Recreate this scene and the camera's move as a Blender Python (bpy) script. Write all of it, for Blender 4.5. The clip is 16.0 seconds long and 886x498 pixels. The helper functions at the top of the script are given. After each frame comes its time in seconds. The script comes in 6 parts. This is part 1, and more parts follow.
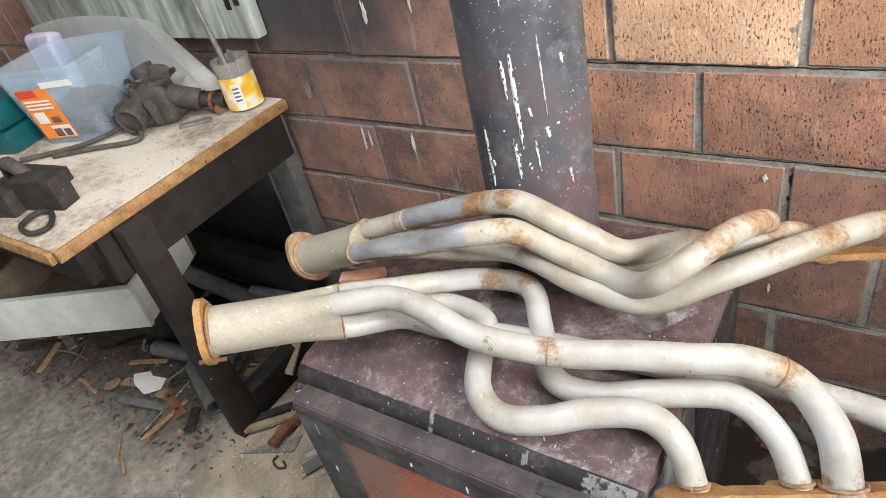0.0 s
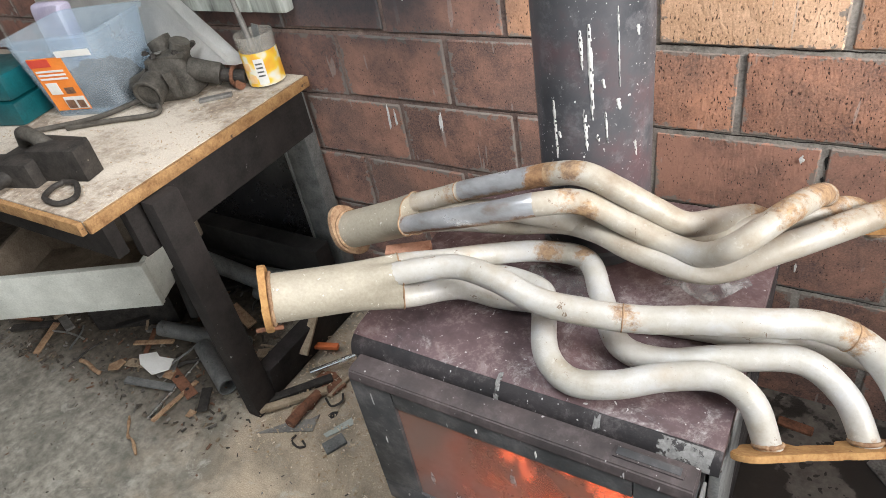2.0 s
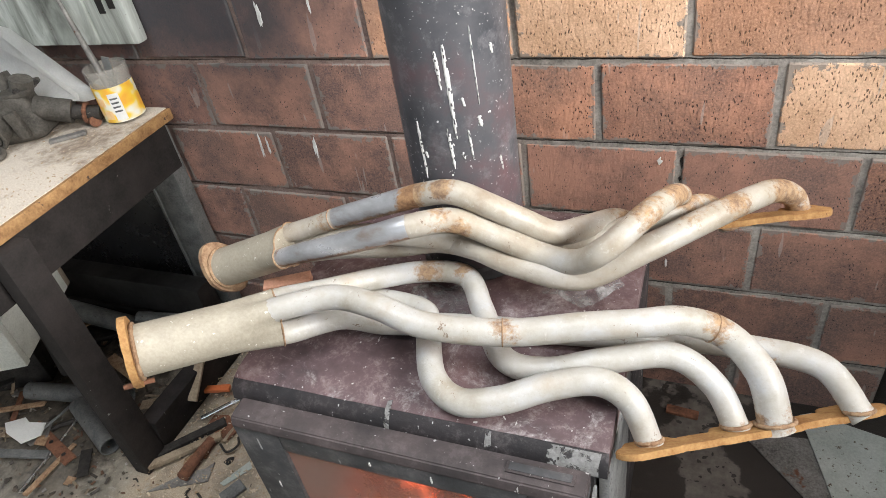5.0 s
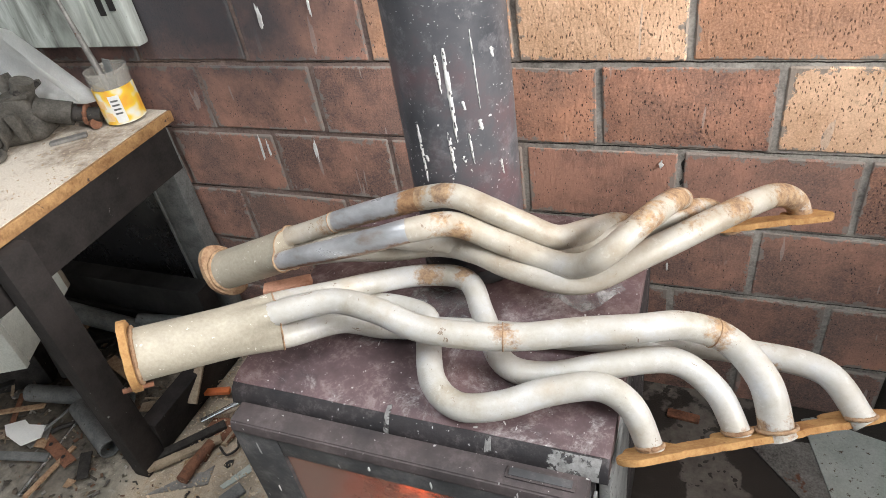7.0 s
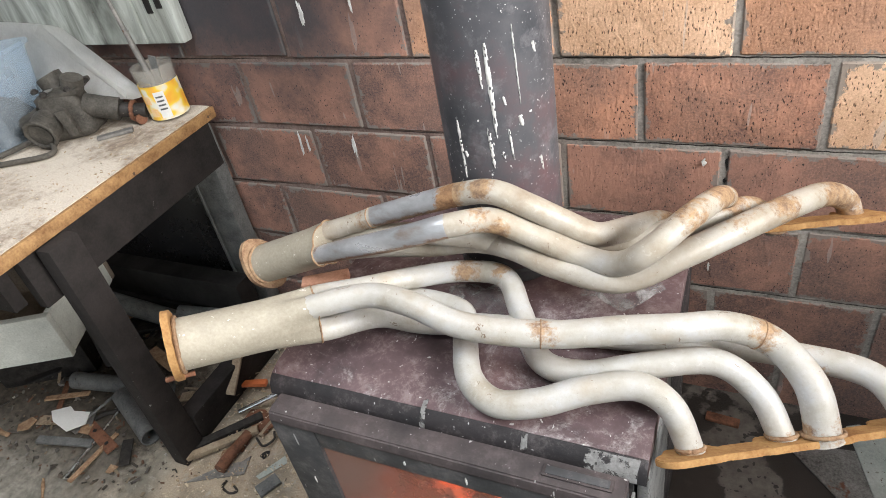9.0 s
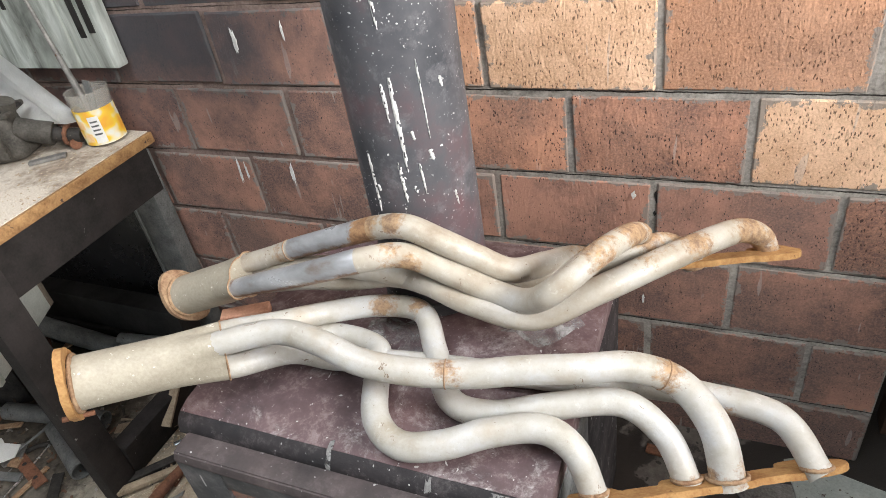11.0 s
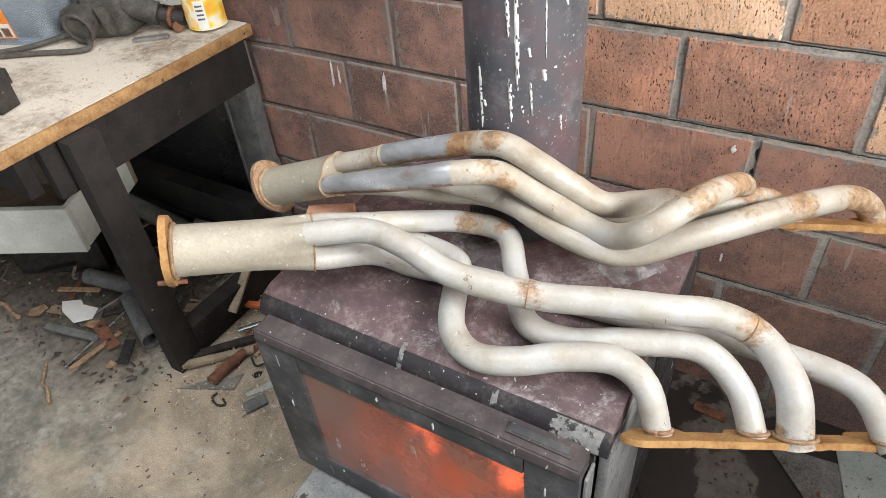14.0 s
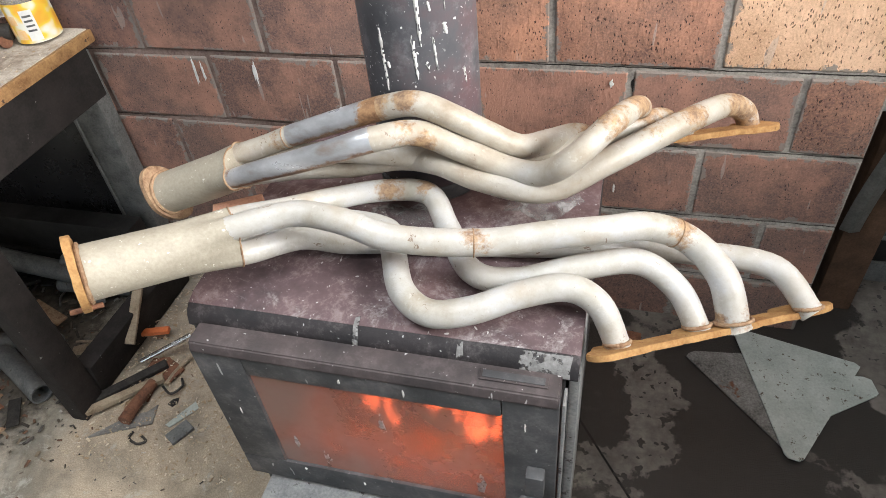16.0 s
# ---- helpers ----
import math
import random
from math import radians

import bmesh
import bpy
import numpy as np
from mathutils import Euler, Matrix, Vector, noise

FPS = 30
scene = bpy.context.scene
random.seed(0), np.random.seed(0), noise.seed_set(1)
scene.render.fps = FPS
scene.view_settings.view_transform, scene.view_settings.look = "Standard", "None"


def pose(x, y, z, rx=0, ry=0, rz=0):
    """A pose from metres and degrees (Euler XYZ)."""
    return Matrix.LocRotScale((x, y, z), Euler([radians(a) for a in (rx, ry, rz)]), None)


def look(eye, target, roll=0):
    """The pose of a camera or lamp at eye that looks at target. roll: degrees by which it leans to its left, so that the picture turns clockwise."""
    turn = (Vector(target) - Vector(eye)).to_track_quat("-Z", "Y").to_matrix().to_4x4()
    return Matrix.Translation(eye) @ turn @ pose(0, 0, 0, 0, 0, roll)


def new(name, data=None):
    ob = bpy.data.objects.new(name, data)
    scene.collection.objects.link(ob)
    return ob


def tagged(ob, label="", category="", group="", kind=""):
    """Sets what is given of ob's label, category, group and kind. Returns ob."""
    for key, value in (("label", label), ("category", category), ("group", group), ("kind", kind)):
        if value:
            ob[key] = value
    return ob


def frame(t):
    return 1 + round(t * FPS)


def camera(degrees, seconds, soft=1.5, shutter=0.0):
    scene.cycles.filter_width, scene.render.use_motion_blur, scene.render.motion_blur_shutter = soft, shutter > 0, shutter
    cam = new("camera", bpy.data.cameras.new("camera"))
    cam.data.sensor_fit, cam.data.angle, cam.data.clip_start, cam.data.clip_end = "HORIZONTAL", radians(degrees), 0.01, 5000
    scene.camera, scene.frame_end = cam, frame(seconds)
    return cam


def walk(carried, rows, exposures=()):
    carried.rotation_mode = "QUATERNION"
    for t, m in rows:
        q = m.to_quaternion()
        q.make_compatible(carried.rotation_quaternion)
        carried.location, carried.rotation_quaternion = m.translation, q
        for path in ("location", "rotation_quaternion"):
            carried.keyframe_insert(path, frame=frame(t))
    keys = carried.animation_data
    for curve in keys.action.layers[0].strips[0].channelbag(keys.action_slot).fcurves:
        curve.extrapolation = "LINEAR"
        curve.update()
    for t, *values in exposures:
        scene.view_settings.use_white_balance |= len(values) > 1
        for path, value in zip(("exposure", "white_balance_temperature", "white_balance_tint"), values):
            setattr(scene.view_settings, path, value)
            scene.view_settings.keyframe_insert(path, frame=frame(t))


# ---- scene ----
cam = camera(67.9, 16.0, 0.8)
PATH = [
    (0, (0.273, 0.182, 1.29), (-0.781, 1.422, 0.128), -14.3),
    (0.5, (0.221, 0.141, 1.301), (-0.776, 1.477, 0.196), -12.8),
    (1, (0.18, 0.105, 1.292), (-0.76, 1.41, 0.104), -12.4),
    (1.5, (0.158, 0.098, 1.287), (-0.77, 1.411, 0.097), -11.2),
    (2, (0.164, 0.084, 1.29), (-0.799, 1.369, 0.098), -11.4),
    (2.5, (0.179, 0.097, 1.286), (-0.679, 1.452, 0.091), -11.6),
    (3, (0.186, 0.096, 1.288), (-0.643, 1.462, 0.085), -11.5),
    (3.5, (0.19, 0.099, 1.29), (-0.603, 1.505, 0.109), -10.8),
    (4, (0.187, 0.113, 1.281), (-0.512, 1.549, 0.078), -9.9),
    (6.5, (0.188, 0.12, 1.293), (-0.528, 1.559, 0.102), -10.7),
    (7, (0.187, 0.122, 1.286), (-0.52, 1.562, 0.091), -10.2),
    (7.5, (0.179, 0.117, 1.286), (-0.531, 1.568, 0.107), -10.0),
    (8, (0.179, 0.117, 1.282), (-0.566, 1.534, 0.083), -10.5),
    (10.5, (0.207, 0.142, 1.286), (-0.62, 1.549, 0.131), -11.9),
    (11, (0.26, 0.18, 1.275), (-0.495, 1.637, 0.132), -9.9),
    (11.5, (0.287, 0.216, 1.261), (-0.437, 1.653, 0.072), -8.8),
    (12, (0.28, 0.224, 1.259), (-0.508, 1.592, 0.031), -9.0),
    (12.5, (0.277, 0.205, 1.252), (-0.543, 1.521, -0.011), -7.1),
    (13, (0.283, 0.185, 1.253), (-0.595, 1.439, -0.034), -6.8),
    (13.5, (0.274, 0.172, 1.247), (-0.628, 1.351, -0.093), -5.4),
    (14, (0.217, 0.135, 1.263), (-0.636, 1.417, -0.014), -5.4),
    (14.5, (0.167, 0.098, 1.245), (-0.52, 1.492, -0.013), -4.9),
    (15, (0.156, 0.087, 1.238), (-0.352, 1.538, -0.041), -7.7),
    (15.5, (0.148, 0.083, 1.24), (-0.258, 1.557, -0.05), -6.2),
    (16, (0.135, 0.077, 1.238), (-0.34, 1.494, -0.091), -6.5),
]
walk(cam, [(t, look(eye, target, roll)) for t, eye, target, roll in PATH], exposures=((0.0, -0.16), (14.0, -0.16), (15.5, -0.04), (16.0, -0.04)))

# ---- world and light ----
world = bpy.data.worlds.new("world")
scene.world = world
world.use_nodes = True
wn = world.node_tree
sky = wn.nodes.new("ShaderNodeTexSky")
sky.sky_type, sky.sun_disc = "NISHITA", False
sky.sun_elevation, sky.sun_rotation = radians(42), radians(110)
wn.links.new(sky.outputs[0], wn.nodes["Background"].inputs[0])
wn.nodes["Background"].inputs[1].default_value = 0.12
scene.view_settings.exposure = -0.16


def area_light(name, at, target, w, h, power, color):
    lamp = bpy.data.lights.new(name, "AREA")
    lamp.shape, lamp.size, lamp.size_y, lamp.energy, lamp.color = "RECTANGLE", w, h, power, color
    ob = new(name, lamp)
    ob.matrix_world = look(at, target)
    return ob


# daylight in the window of the side wall, in the wide doorway behind, and in the roof light
area_light("window_daylight", (2.34, 0.15, 1.95), (-0.4, 0.9, 0.8), 1.5, 1.0, 205, (1.0, 0.97, 0.93))
area_light("doorway_daylight", (-0.4, -2.95, 1.35), (-0.4, 0.5, 0.7), 2.6, 2.2, 15, (0.93, 0.97, 1.0))
area_light("rooflight_daylight", (-0.5, 0.1, 2.62), (-0.5, 0.1, 0), 1.6, 1.0, 46, (0.95, 0.98, 1.0))
fire = bpy.data.lights.new("fire_glow", "POINT")
fire.energy, fire.color, fire.shadow_soft_size = 0.36, (1.0, 0.22, 0.12), 0.05
new("fire_glow", fire).location = (-0.05, 0.74, 0.42)


# ---- materials ----
class Nodes:
    """A short hand for node trees."""

    def __init__(self, name):
        self.m = bpy.data.materials.new(name)
        self.m.use_nodes = True
        self.t = self.m.node_tree
        self.b = self.t.nodes["Principled BSDF"]
        geo = self.t.nodes.new("ShaderNodeNewGeometry")
        self.pos = geo.outputs["Position"]

    def link(self, a, b):
        self.t.links.new(a, b)

    def stretched(self, s, shift=None):
        n = self.t.nodes.new("ShaderNodeVectorMath")
        n.operation = "MULTIPLY"
        self.link(self.pos, n.inputs[0])
        n.inputs[1].default_value = s
        out = n.outputs[0]
        if shift is not None:
            a = self.t.nodes.new("ShaderNodeVectorMath")
            a.operation = "ADD"
            self.link(out, a.inputs[0])
            self.link(shift, a.inputs[1])
            out = a.outputs[0]
        return out

    def noise(self, scale, detail=4, rough=0.6, vec=None, distort=0.0):
        n = self.t.nodes.new("ShaderNodeTexNoise")
        n.inputs["Scale"].default_value, n.inputs["Detail"].default_value = scale, detail
        n.inputs["Roughness"].default_value, n.inputs["Distortion"].default_value = rough, distort
        self.link(vec or self.pos, n.inputs["Vector"])
        return n.outputs[0]

    def cells(self, scale, vec=None, feature="F1"):
        n = self.t.nodes.new("ShaderNodeTexVoronoi")
        n.feature = feature
        n.inputs["Scale"].default_value = scale
        self.link(vec or self.pos, n.inputs["Vector"])
        return n.outputs[0]

    def step(self, fac, lo, hi, a=0.0, b=1.0):
        n = self.t.nodes.new("ShaderNodeMapRange")
        n.inputs[1].default_value, n.inputs[2].default_value = lo, hi
        n.inputs[3].default_value, n.inputs[4].default_value = a, b
        self.link(fac, n.inputs[0])
        return n.outputs[0]

    def ramp(self, fac, stops):
        n = self.t.nodes.new("ShaderNodeValToRGB")
        e = n.color_ramp.elements
        while len(e) < len(stops):
            e.new(0.5)
        for el, (p, c) in zip(e, stops):
            el.position, el.color = p, (*c, 1)
        self.link(fac, n.inputs[0])
        return n.outputs[0]

    def mix(self, fac, a, b):
        n = self.t.nodes.new("ShaderNodeMix")
        n.data_type = "RGBA"
        for v, k in ((fac, 0), (a, 6), (b, 7)):
            if isinstance(v, (tuple, list)):
                n.inputs[k].default_value = (*v, 1)
            elif isinstance(v, (int, float)):
                n.inputs[k].default_value = v
            else:
                self.link(v, n.inputs[k])
        return n.outputs[2]

    def math(self, op, a, b):
        n = self.t.nodes.new("ShaderNodeMath")
        n.operation = op
        for v, k in ((a, 0), (b, 1)):
            if isinstance(v, (int, float)):
                n.inputs[k].default_value = v
            else:
                self.link(v, n.inputs[k])
        return n.outputs[0]

    def axis(self, k):
        n = self.t.nodes.new("ShaderNodeSeparateXYZ")
        self.link(self.pos, n.inputs[0])
        return n.outputs[k]

    def chance(self):
        return self.t.nodes.new("ShaderNodeObjectInfo").outputs["Random"]

    def bump(self, height, strength, distance=0.004):
        n = self.t.nodes.new("ShaderNodeBump")
        n.inputs["Strength"].default_value, n.inputs["Distance"].default_value = strength, distance
        self.link(height, n.inputs["Height"])
        self.link(n.outputs[0], self.b.inputs["Normal"])

    def done(self, color, rough=0.7, metal=0.0):
        for v, k in ((color, "Base Color"), (rough, "Roughness"), (metal, "Metallic")):
            if isinstance(v, tuple):
                self.b.inputs[k].default_value = (*v, 1)
            elif isinstance(v, (int, float)):
                self.b.inputs[k].default_value = v
            else:
                self.link(v, self.b.inputs[k])
        return self.m


def plain(name, dark, light, scale=25, rough=0.7, metal=0.0, bump=0.25, speck=None, speck_scale=90, speck_at=0.68, fine=220):
    """A worn surface: two tones at two scales, specks of a third colour, and fine relief."""
    n = Nodes(name)
    big, small = n.noise(scale, 5, 0.65), n.noise(fine, 3, 0.6)
    both = n.math("ADD", n.math("MULTIPLY", big, 0.65), n.math("MULTIPLY", small, 0.35))
    col = n.ramp(both, [(0.36, dark), (0.64, light)])
    if speck:
        col = n.mix(n.step(n.noise(speck_scale, 4, 0.7), speck_at, speck_at + 0.05), col, speck)
    n.bump(both, bump)
    return n.done(col, n.step(big, 0.3, 0.7, min(1, rough + 0.1), max(0.05, rough - 0.1)), metal)


def brick_material(name, dark, light, scratch, pit_at, flashed):
    """Wire-cut clay: upright drag marks, small torn pits, patches from the kiln."""
    n = Nodes(name)
    rnd = n.chance()
    shift = n.t.nodes.new("ShaderNodeCombineXYZ")
    n.link(n.math("MULTIPLY", rnd, 37.0), shift.inputs[0])
    n.link(n.math("MULTIPLY", rnd, 91.0), shift.inputs[2])
    v = n.stretched((1, 1, 1), shift.outputs[0])
    tall = n.stretched((1.0, 1.0, 0.42), shift.outputs[0])
    kiln = n.math("ADD", n.math("MULTIPLY", n.noise(5.5, 4, 0.6, v), 0.66), n.math("MULTIPLY", n.noise(24, 5, 0.7, v), 0.38))
    grain = n.noise(260, 3, 0.7, v)
    drag = n.noise(120, 3, 0.55, tall, 0.6)
    rag = n.t.nodes.new("ShaderNodeTexNoise")
    rag.inputs["Scale"].default_value = 160
    bend = n.t.nodes.new("ShaderNodeVectorMath")
    bend.operation = "MULTIPLY_ADD"
    n.link(n.stretched((1.2, 1.0, 0.5), shift.outputs[0]), rag.inputs["Vector"])
    n.link(rag.outputs["Color"], bend.inputs[0])
    bend.inputs[1].default_value = (0.006, 0.006, 0.006)
    n.link(n.stretched((1.2, 1.0, 0.5), shift.outputs[0]), bend.inputs[2])
    torn = bend.outputs[0]
    wide = n.noise(34, 3, 0.6, v)
    near = n.math("SUBTRACT", n.cells(185, torn), n.step(wide, 0.35, 0.7, -0.05, 0.11))
    small = n.math("SUBTRACT", n.cells(400, torn), n.step(wide, 0.35, 0.7, 0.0, 0.10))
    pits = n.math("MAXIMUM", n.step(near, pit_at + 0.03, pit_at - 0.03), n.math("MULTIPLY", n.step(small, pit_at + 0.02, pit_at - 0.02), 0.22))
    tone = n.math("ADD", n.math("MULTIPLY", n.math("ADD", n.math("MULTIPLY", n.math("SUBTRACT", kiln, 0.5), 1.5), 0.47), 0.95), n.math("MULTIPLY", n.math("SUBTRACT", rnd, 0.5), 0.22))
    col = n.ramp(tone, [(0.33, dark), (0.60, light)])
    flash = n.math("ADD", n.noise(3.4, 2, 0.5, v), n.math("MULTIPLY", n.math("SUBTRACT", n.noise(40, 5, 0.7, v), 0.5), 0.22))
    col = n.mix(n.step(flash, 0.50, 0.66, 0.0, flashed), col, (0.115, 0.088, 0.082))
    col = n.mix(n.step(grain, 0.40, 0.70, 0.0, 0.42), col, tuple(min(1, c * 1.3) for c in light))
    col = n.mix(n.math("MULTIPLY", n.step(drag, 0.60, 0.70), n.step(wide, 0.4, 0.7, 0.0, scratch)), col, tuple(c * 0.42 for c in dark))
    col = n.mix(pits, col, tuple(c * 0.38 for c in dark))
    # pale run marks and drips of paint
    drip = n.step(n.noise(30, 2, 0.4, n.stretched((1.6, 1, 0.22)), 0.4), 0.72, 0.735)
    col = n.mix(n.math("MULTIPLY", drip, 0.35), col, (0.5, 0.47, 0.44))
    # mortar smeared over the rim of the block
    own = n.t.nodes.new("ShaderNodeTexCoord").outputs["Object"]
    cut = n.t.nodes.new("ShaderNodeSeparateXYZ")
    n.link(own, cut.inputs[0])
    rim = n.math("MINIMUM", n.math("SUBTRACT", 0.145, n.math("ABSOLUTE", cut.outputs[0], 0)), n.math("SUBTRACT", 0.0775, n.math("ABSOLUTE", cut.outputs[2], 0)))
    smear = n.step(n.math("SUBTRACT", rim, n.math("MULTIPLY", n.step(n.noise(38, 5, 0.7), 0.42, 0.75), 0.022)), 0.001, -0.002, 0.0, 0.85)
    col = n.mix(smear, col, (0.24, 0.22, 0.20))
    # a bluish soot cloud on the wall between the bench's jar and the flue
    far = n.t.nodes.new("ShaderNodeVectorMath")
    far.operation = "DISTANCE"
    n.link(n.stretched((0.62, 0.0, 1.0)), far.inputs[0])
    far.inputs[1].default_value = (-0.575, 0.0, 1.02)
    cloud = n.math("ADD", far.outputs["Value"], n.math("MULTIPLY", n.math("SUBTRACT", n.noise(7, 5, 0.65), 0.5), 0.34))
    col = n.mix(n.step(cloud, 0.38, 0.15, 0.0, 0.90), col, (0.047, 0.049, 0.058))
    h = n.math("SUBTRACT", n.math("ADD", n.math("MULTIPLY", drag, 0.5), n.math("MULTIPLY", grain, 0.25)), n.math("MULTIPLY", pits, 0.9))
    n.bump(h, 0.95, 0.005)
    return n.done(col, 0.85)


M_BRICK_RED = brick_material("brick_red", (0.19, 0.100, 0.077), (0.54, 0.275, 0.18), 0.35, 0.185, 0.75)
M_BRICK_DARK = brick_material("brick_dark", (0.135, 0.088, 0.079), (0.42, 0.222, 0.163), 0.25, 0.13, 0.85)
M_BRICK_SOOT = brick_material("brick_sooty", (0.11, 0.073, 0.068), (0.35, 0.178, 0.135), 0.2, 0.15, 0.6)
M_BRICK_PEACH = brick_material("brick_peach", (0.54, 0.33, 0.205), (0.78, 0.52, 0.355), 0.5, 0.20, 0.0)
M_BRICK_ORANGE = brick_material("brick_orange", (0.38, 0.195, 0.115), (0.60, 0.335, 0.21), 0.45, 0.185, 0.4)
def mortar_material():
    """Grey mortar, smeared with brick dust and soot beside the bench, with dark lines along the beds."""
    n = Nodes("mortar")
    big, small = n.noise(18, 5, 0.65), n.noise(200, 3, 0.6)
    both = n.math("ADD", n.math("MULTIPLY", big, 0.65), n.math("MULTIPLY", small, 0.35))
    col = n.ramp(both, [(0.34, (0.13, 0.12, 0.11)), (0.64, (0.42, 0.39, 0.355))])
    x, z = n.axis(0), n.axis(2)
    red = n.ramp(both, [(0.34, (0.10, 0.062, 0.054)), (0.64, (0.26, 0.175, 0.15))])
    col = n.mix(n.step(n.math("ADD", x, n.math("MULTIPLY", n.noise(3, 3, 0.6), 0.5)), 0.10, -0.12, 0.0, 0.85), col, red)
    # bed lines: cracks, and the shadow under block edges painted into the colour
    bed = n.math("PINGPONG", n.math("ADD", n.math("SUBTRACT", z, -0.0225), n.math("MULTIPLY", n.math("SUBTRACT", n.noise(30, 4, 0.7), 0.5), 0.007)), 0.0835)
    bed_line = n.math("MULTIPLY", n.step(bed, 0.0016, 0.0004), n.step(n.noise(2.6, 3, 0.6), 0.40, 0.52))
    col = n.mix(bed_line, col, (0.018, 0.014, 0.012))
    n.bump(n.math("SUBTRACT", both, bed_line), 0.9)
    return n.done(col, 0.95)


M_MORTAR = mortar_material()
M_PLASTER = plain("old_plaster", (0.20, 0.19, 0.17), (0.34, 0.32, 0.29), 4, 0.9, 0, 0.5)
M_ROOF = plain("roof_boards", (0.16, 0.14, 0.12), (0.28, 0.25, 0.22), 5, 0.9)


def rust_near(n, spots, lo=0.645, hi=0.745):
    """Where rust has bled through: round welds and bends, broken up by noise."""
    fall = None
    for at, reach in spots:
        d = n.t.nodes.new("ShaderNodeVectorMath")
        d.operation = "DISTANCE"
        n.link(n.pos, d.inputs[0])
        d.inputs[1].default_value = at
        f = n.step(d.outputs["Value"], 0.2 * reach, reach, 1.0, 0.0)
        fall = f if fall is None else n.math("MAXIMUM", fall, f)
    rag = n.math("ADD", n.math("MULTIPLY", n.noise(26, 5, 0.65, None, 0.5), 0.55), n.math("MULTIPLY", n.noise(130, 4, 0.7), 0.35))
    return n.step(n.math("ADD", n.math("MULTIPLY", fall, 0.34), rag), lo, hi)


def pipe_paint(name, stops, spots):
    """Old heat-proof pale paint, grainy, with bluish worn stretches, chips and rust at welds and bends."""
    n = Nodes(name)
    tone, fine = n.noise(15, 6, 0.68), n.noise(330, 3, 0.75)
    col = n.ramp(tone, stops)
    col = n.mix(n.step(fine, 0.52, 0.72, 0, 0.36), col, (0.34, 0.31, 0.27))
    col = n.mix(n.step(n.noise(70, 5, 0.7), 0.60, 0.70, 0, 0.35), col, (0.70, 0.70, 0.69))
    col = n.mix(n.step(n.noise(11, 5, 0.7), 0.56, 0.74, 0, 0.45), col, (0.36, 0.27, 0.17))
    chip = n.step(n.noise(58, 5, 0.74, None, 0.8), 0.655, 0.67)
    col = n.mix(chip, col, (0.20, 0.15, 0.11))
    rust = rust_near(n, spots)
    tint = n.ramp(n.noise(90, 4, 0.7), [(0.35, (0.15, 0.072, 0.034)), (0.65, (0.43, 0.27, 0.135))])
    col = n.mix(n.math("MULTIPLY", rust, 0.85), col, tint)
    n.bump(n.math("ADD", n.math("MULTIPLY", fine, 0.5), n.math("ADD", n.math("MULTIPLY", n.noise(90, 4, 0.7), 0.6), n.math("MULTIPLY", chip, -0.6))), 0.30, 0.002)
    return n.done(col, n.math("ADD", n.step(tone, 0.3, 0.7, 0.52, 0.33), n.math("MULTIPLY", rust, 0.3)))


FRONT_SPOTS = [((-0.024, 0.681, 0.690), 0.036), ((0.225, 0.762, 0.668), 0.045), ((-0.19, 0.830, 0.650), 0.050), ((-0.13, 0.827, 0.655), 0.035), ((-0.355, 0.665, 0.680), 0.03), ((0.304, 0.712, 0.575), 0.060), ((0.260, 0.692, 0.572), 0.028), ((0.164, 0.630, 0.580), 0.028), ((0.397, 0.747, 0.573), 0.032), ((0.30, 0.80, 0.59), 0.04)]
REAR_SPOTS = [((-0.190, 0.835, 0.785), 0.045), ((-0.150, 0.830, 0.800), 0.040), ((-0.150, 0.800, 0.765), 0.045), ((-0.120, 0.805, 0.750), 0.040), ((-0.36, 0.838, 0.712), 0.030), ((0.127, 0.854, 0.766), 0.055), ((0.161, 0.918, 0.765), 0.075), ((0.179, 0.972, 0.738), 0.08), ((0.296, 1.035, 0.700), 0.075), ((0.322, 1.054, 0.670), 0.08), ((0.230, 0.96, 0.72), 0.05), ((0.18, 0.97, 0.70), 0.07), ((-0.43, 0.80, 0.680), 0.035), ((0.08, 0.94, 0.69), 0.05), ((0.20, 0.985, 0.70), 0.06)]
M_PIPE = pipe_paint("header_paint", [(0.28, (0.325, 0.295, 0.240)), (0.42, (0.415, 0.398, 0.360)), (0.56, (0.470, 0.466, 0.450)), (0.72, (0.50, 0.518, 0.548))], FRONT_SPOTS)
M_PIPE_TAN = pipe_paint("tan_header_paint", [(0.28, (0.270, 0.220, 0.165)), (0.46, (0.385, 0.345, 0.285)), (0.60, (0.445, 0.420, 0.375)), (0.78, (0.49, 0.485, 0.475))], REAR_SPOTS)
M_PIPE_BEIGE = plain("collector_paint", (0.29, 0.262, 0.208), (0.425, 0.39, 0.318), 11, 0.5, 0, 0.2, (0.68, 0.66, 0.60), 75, 0.64)


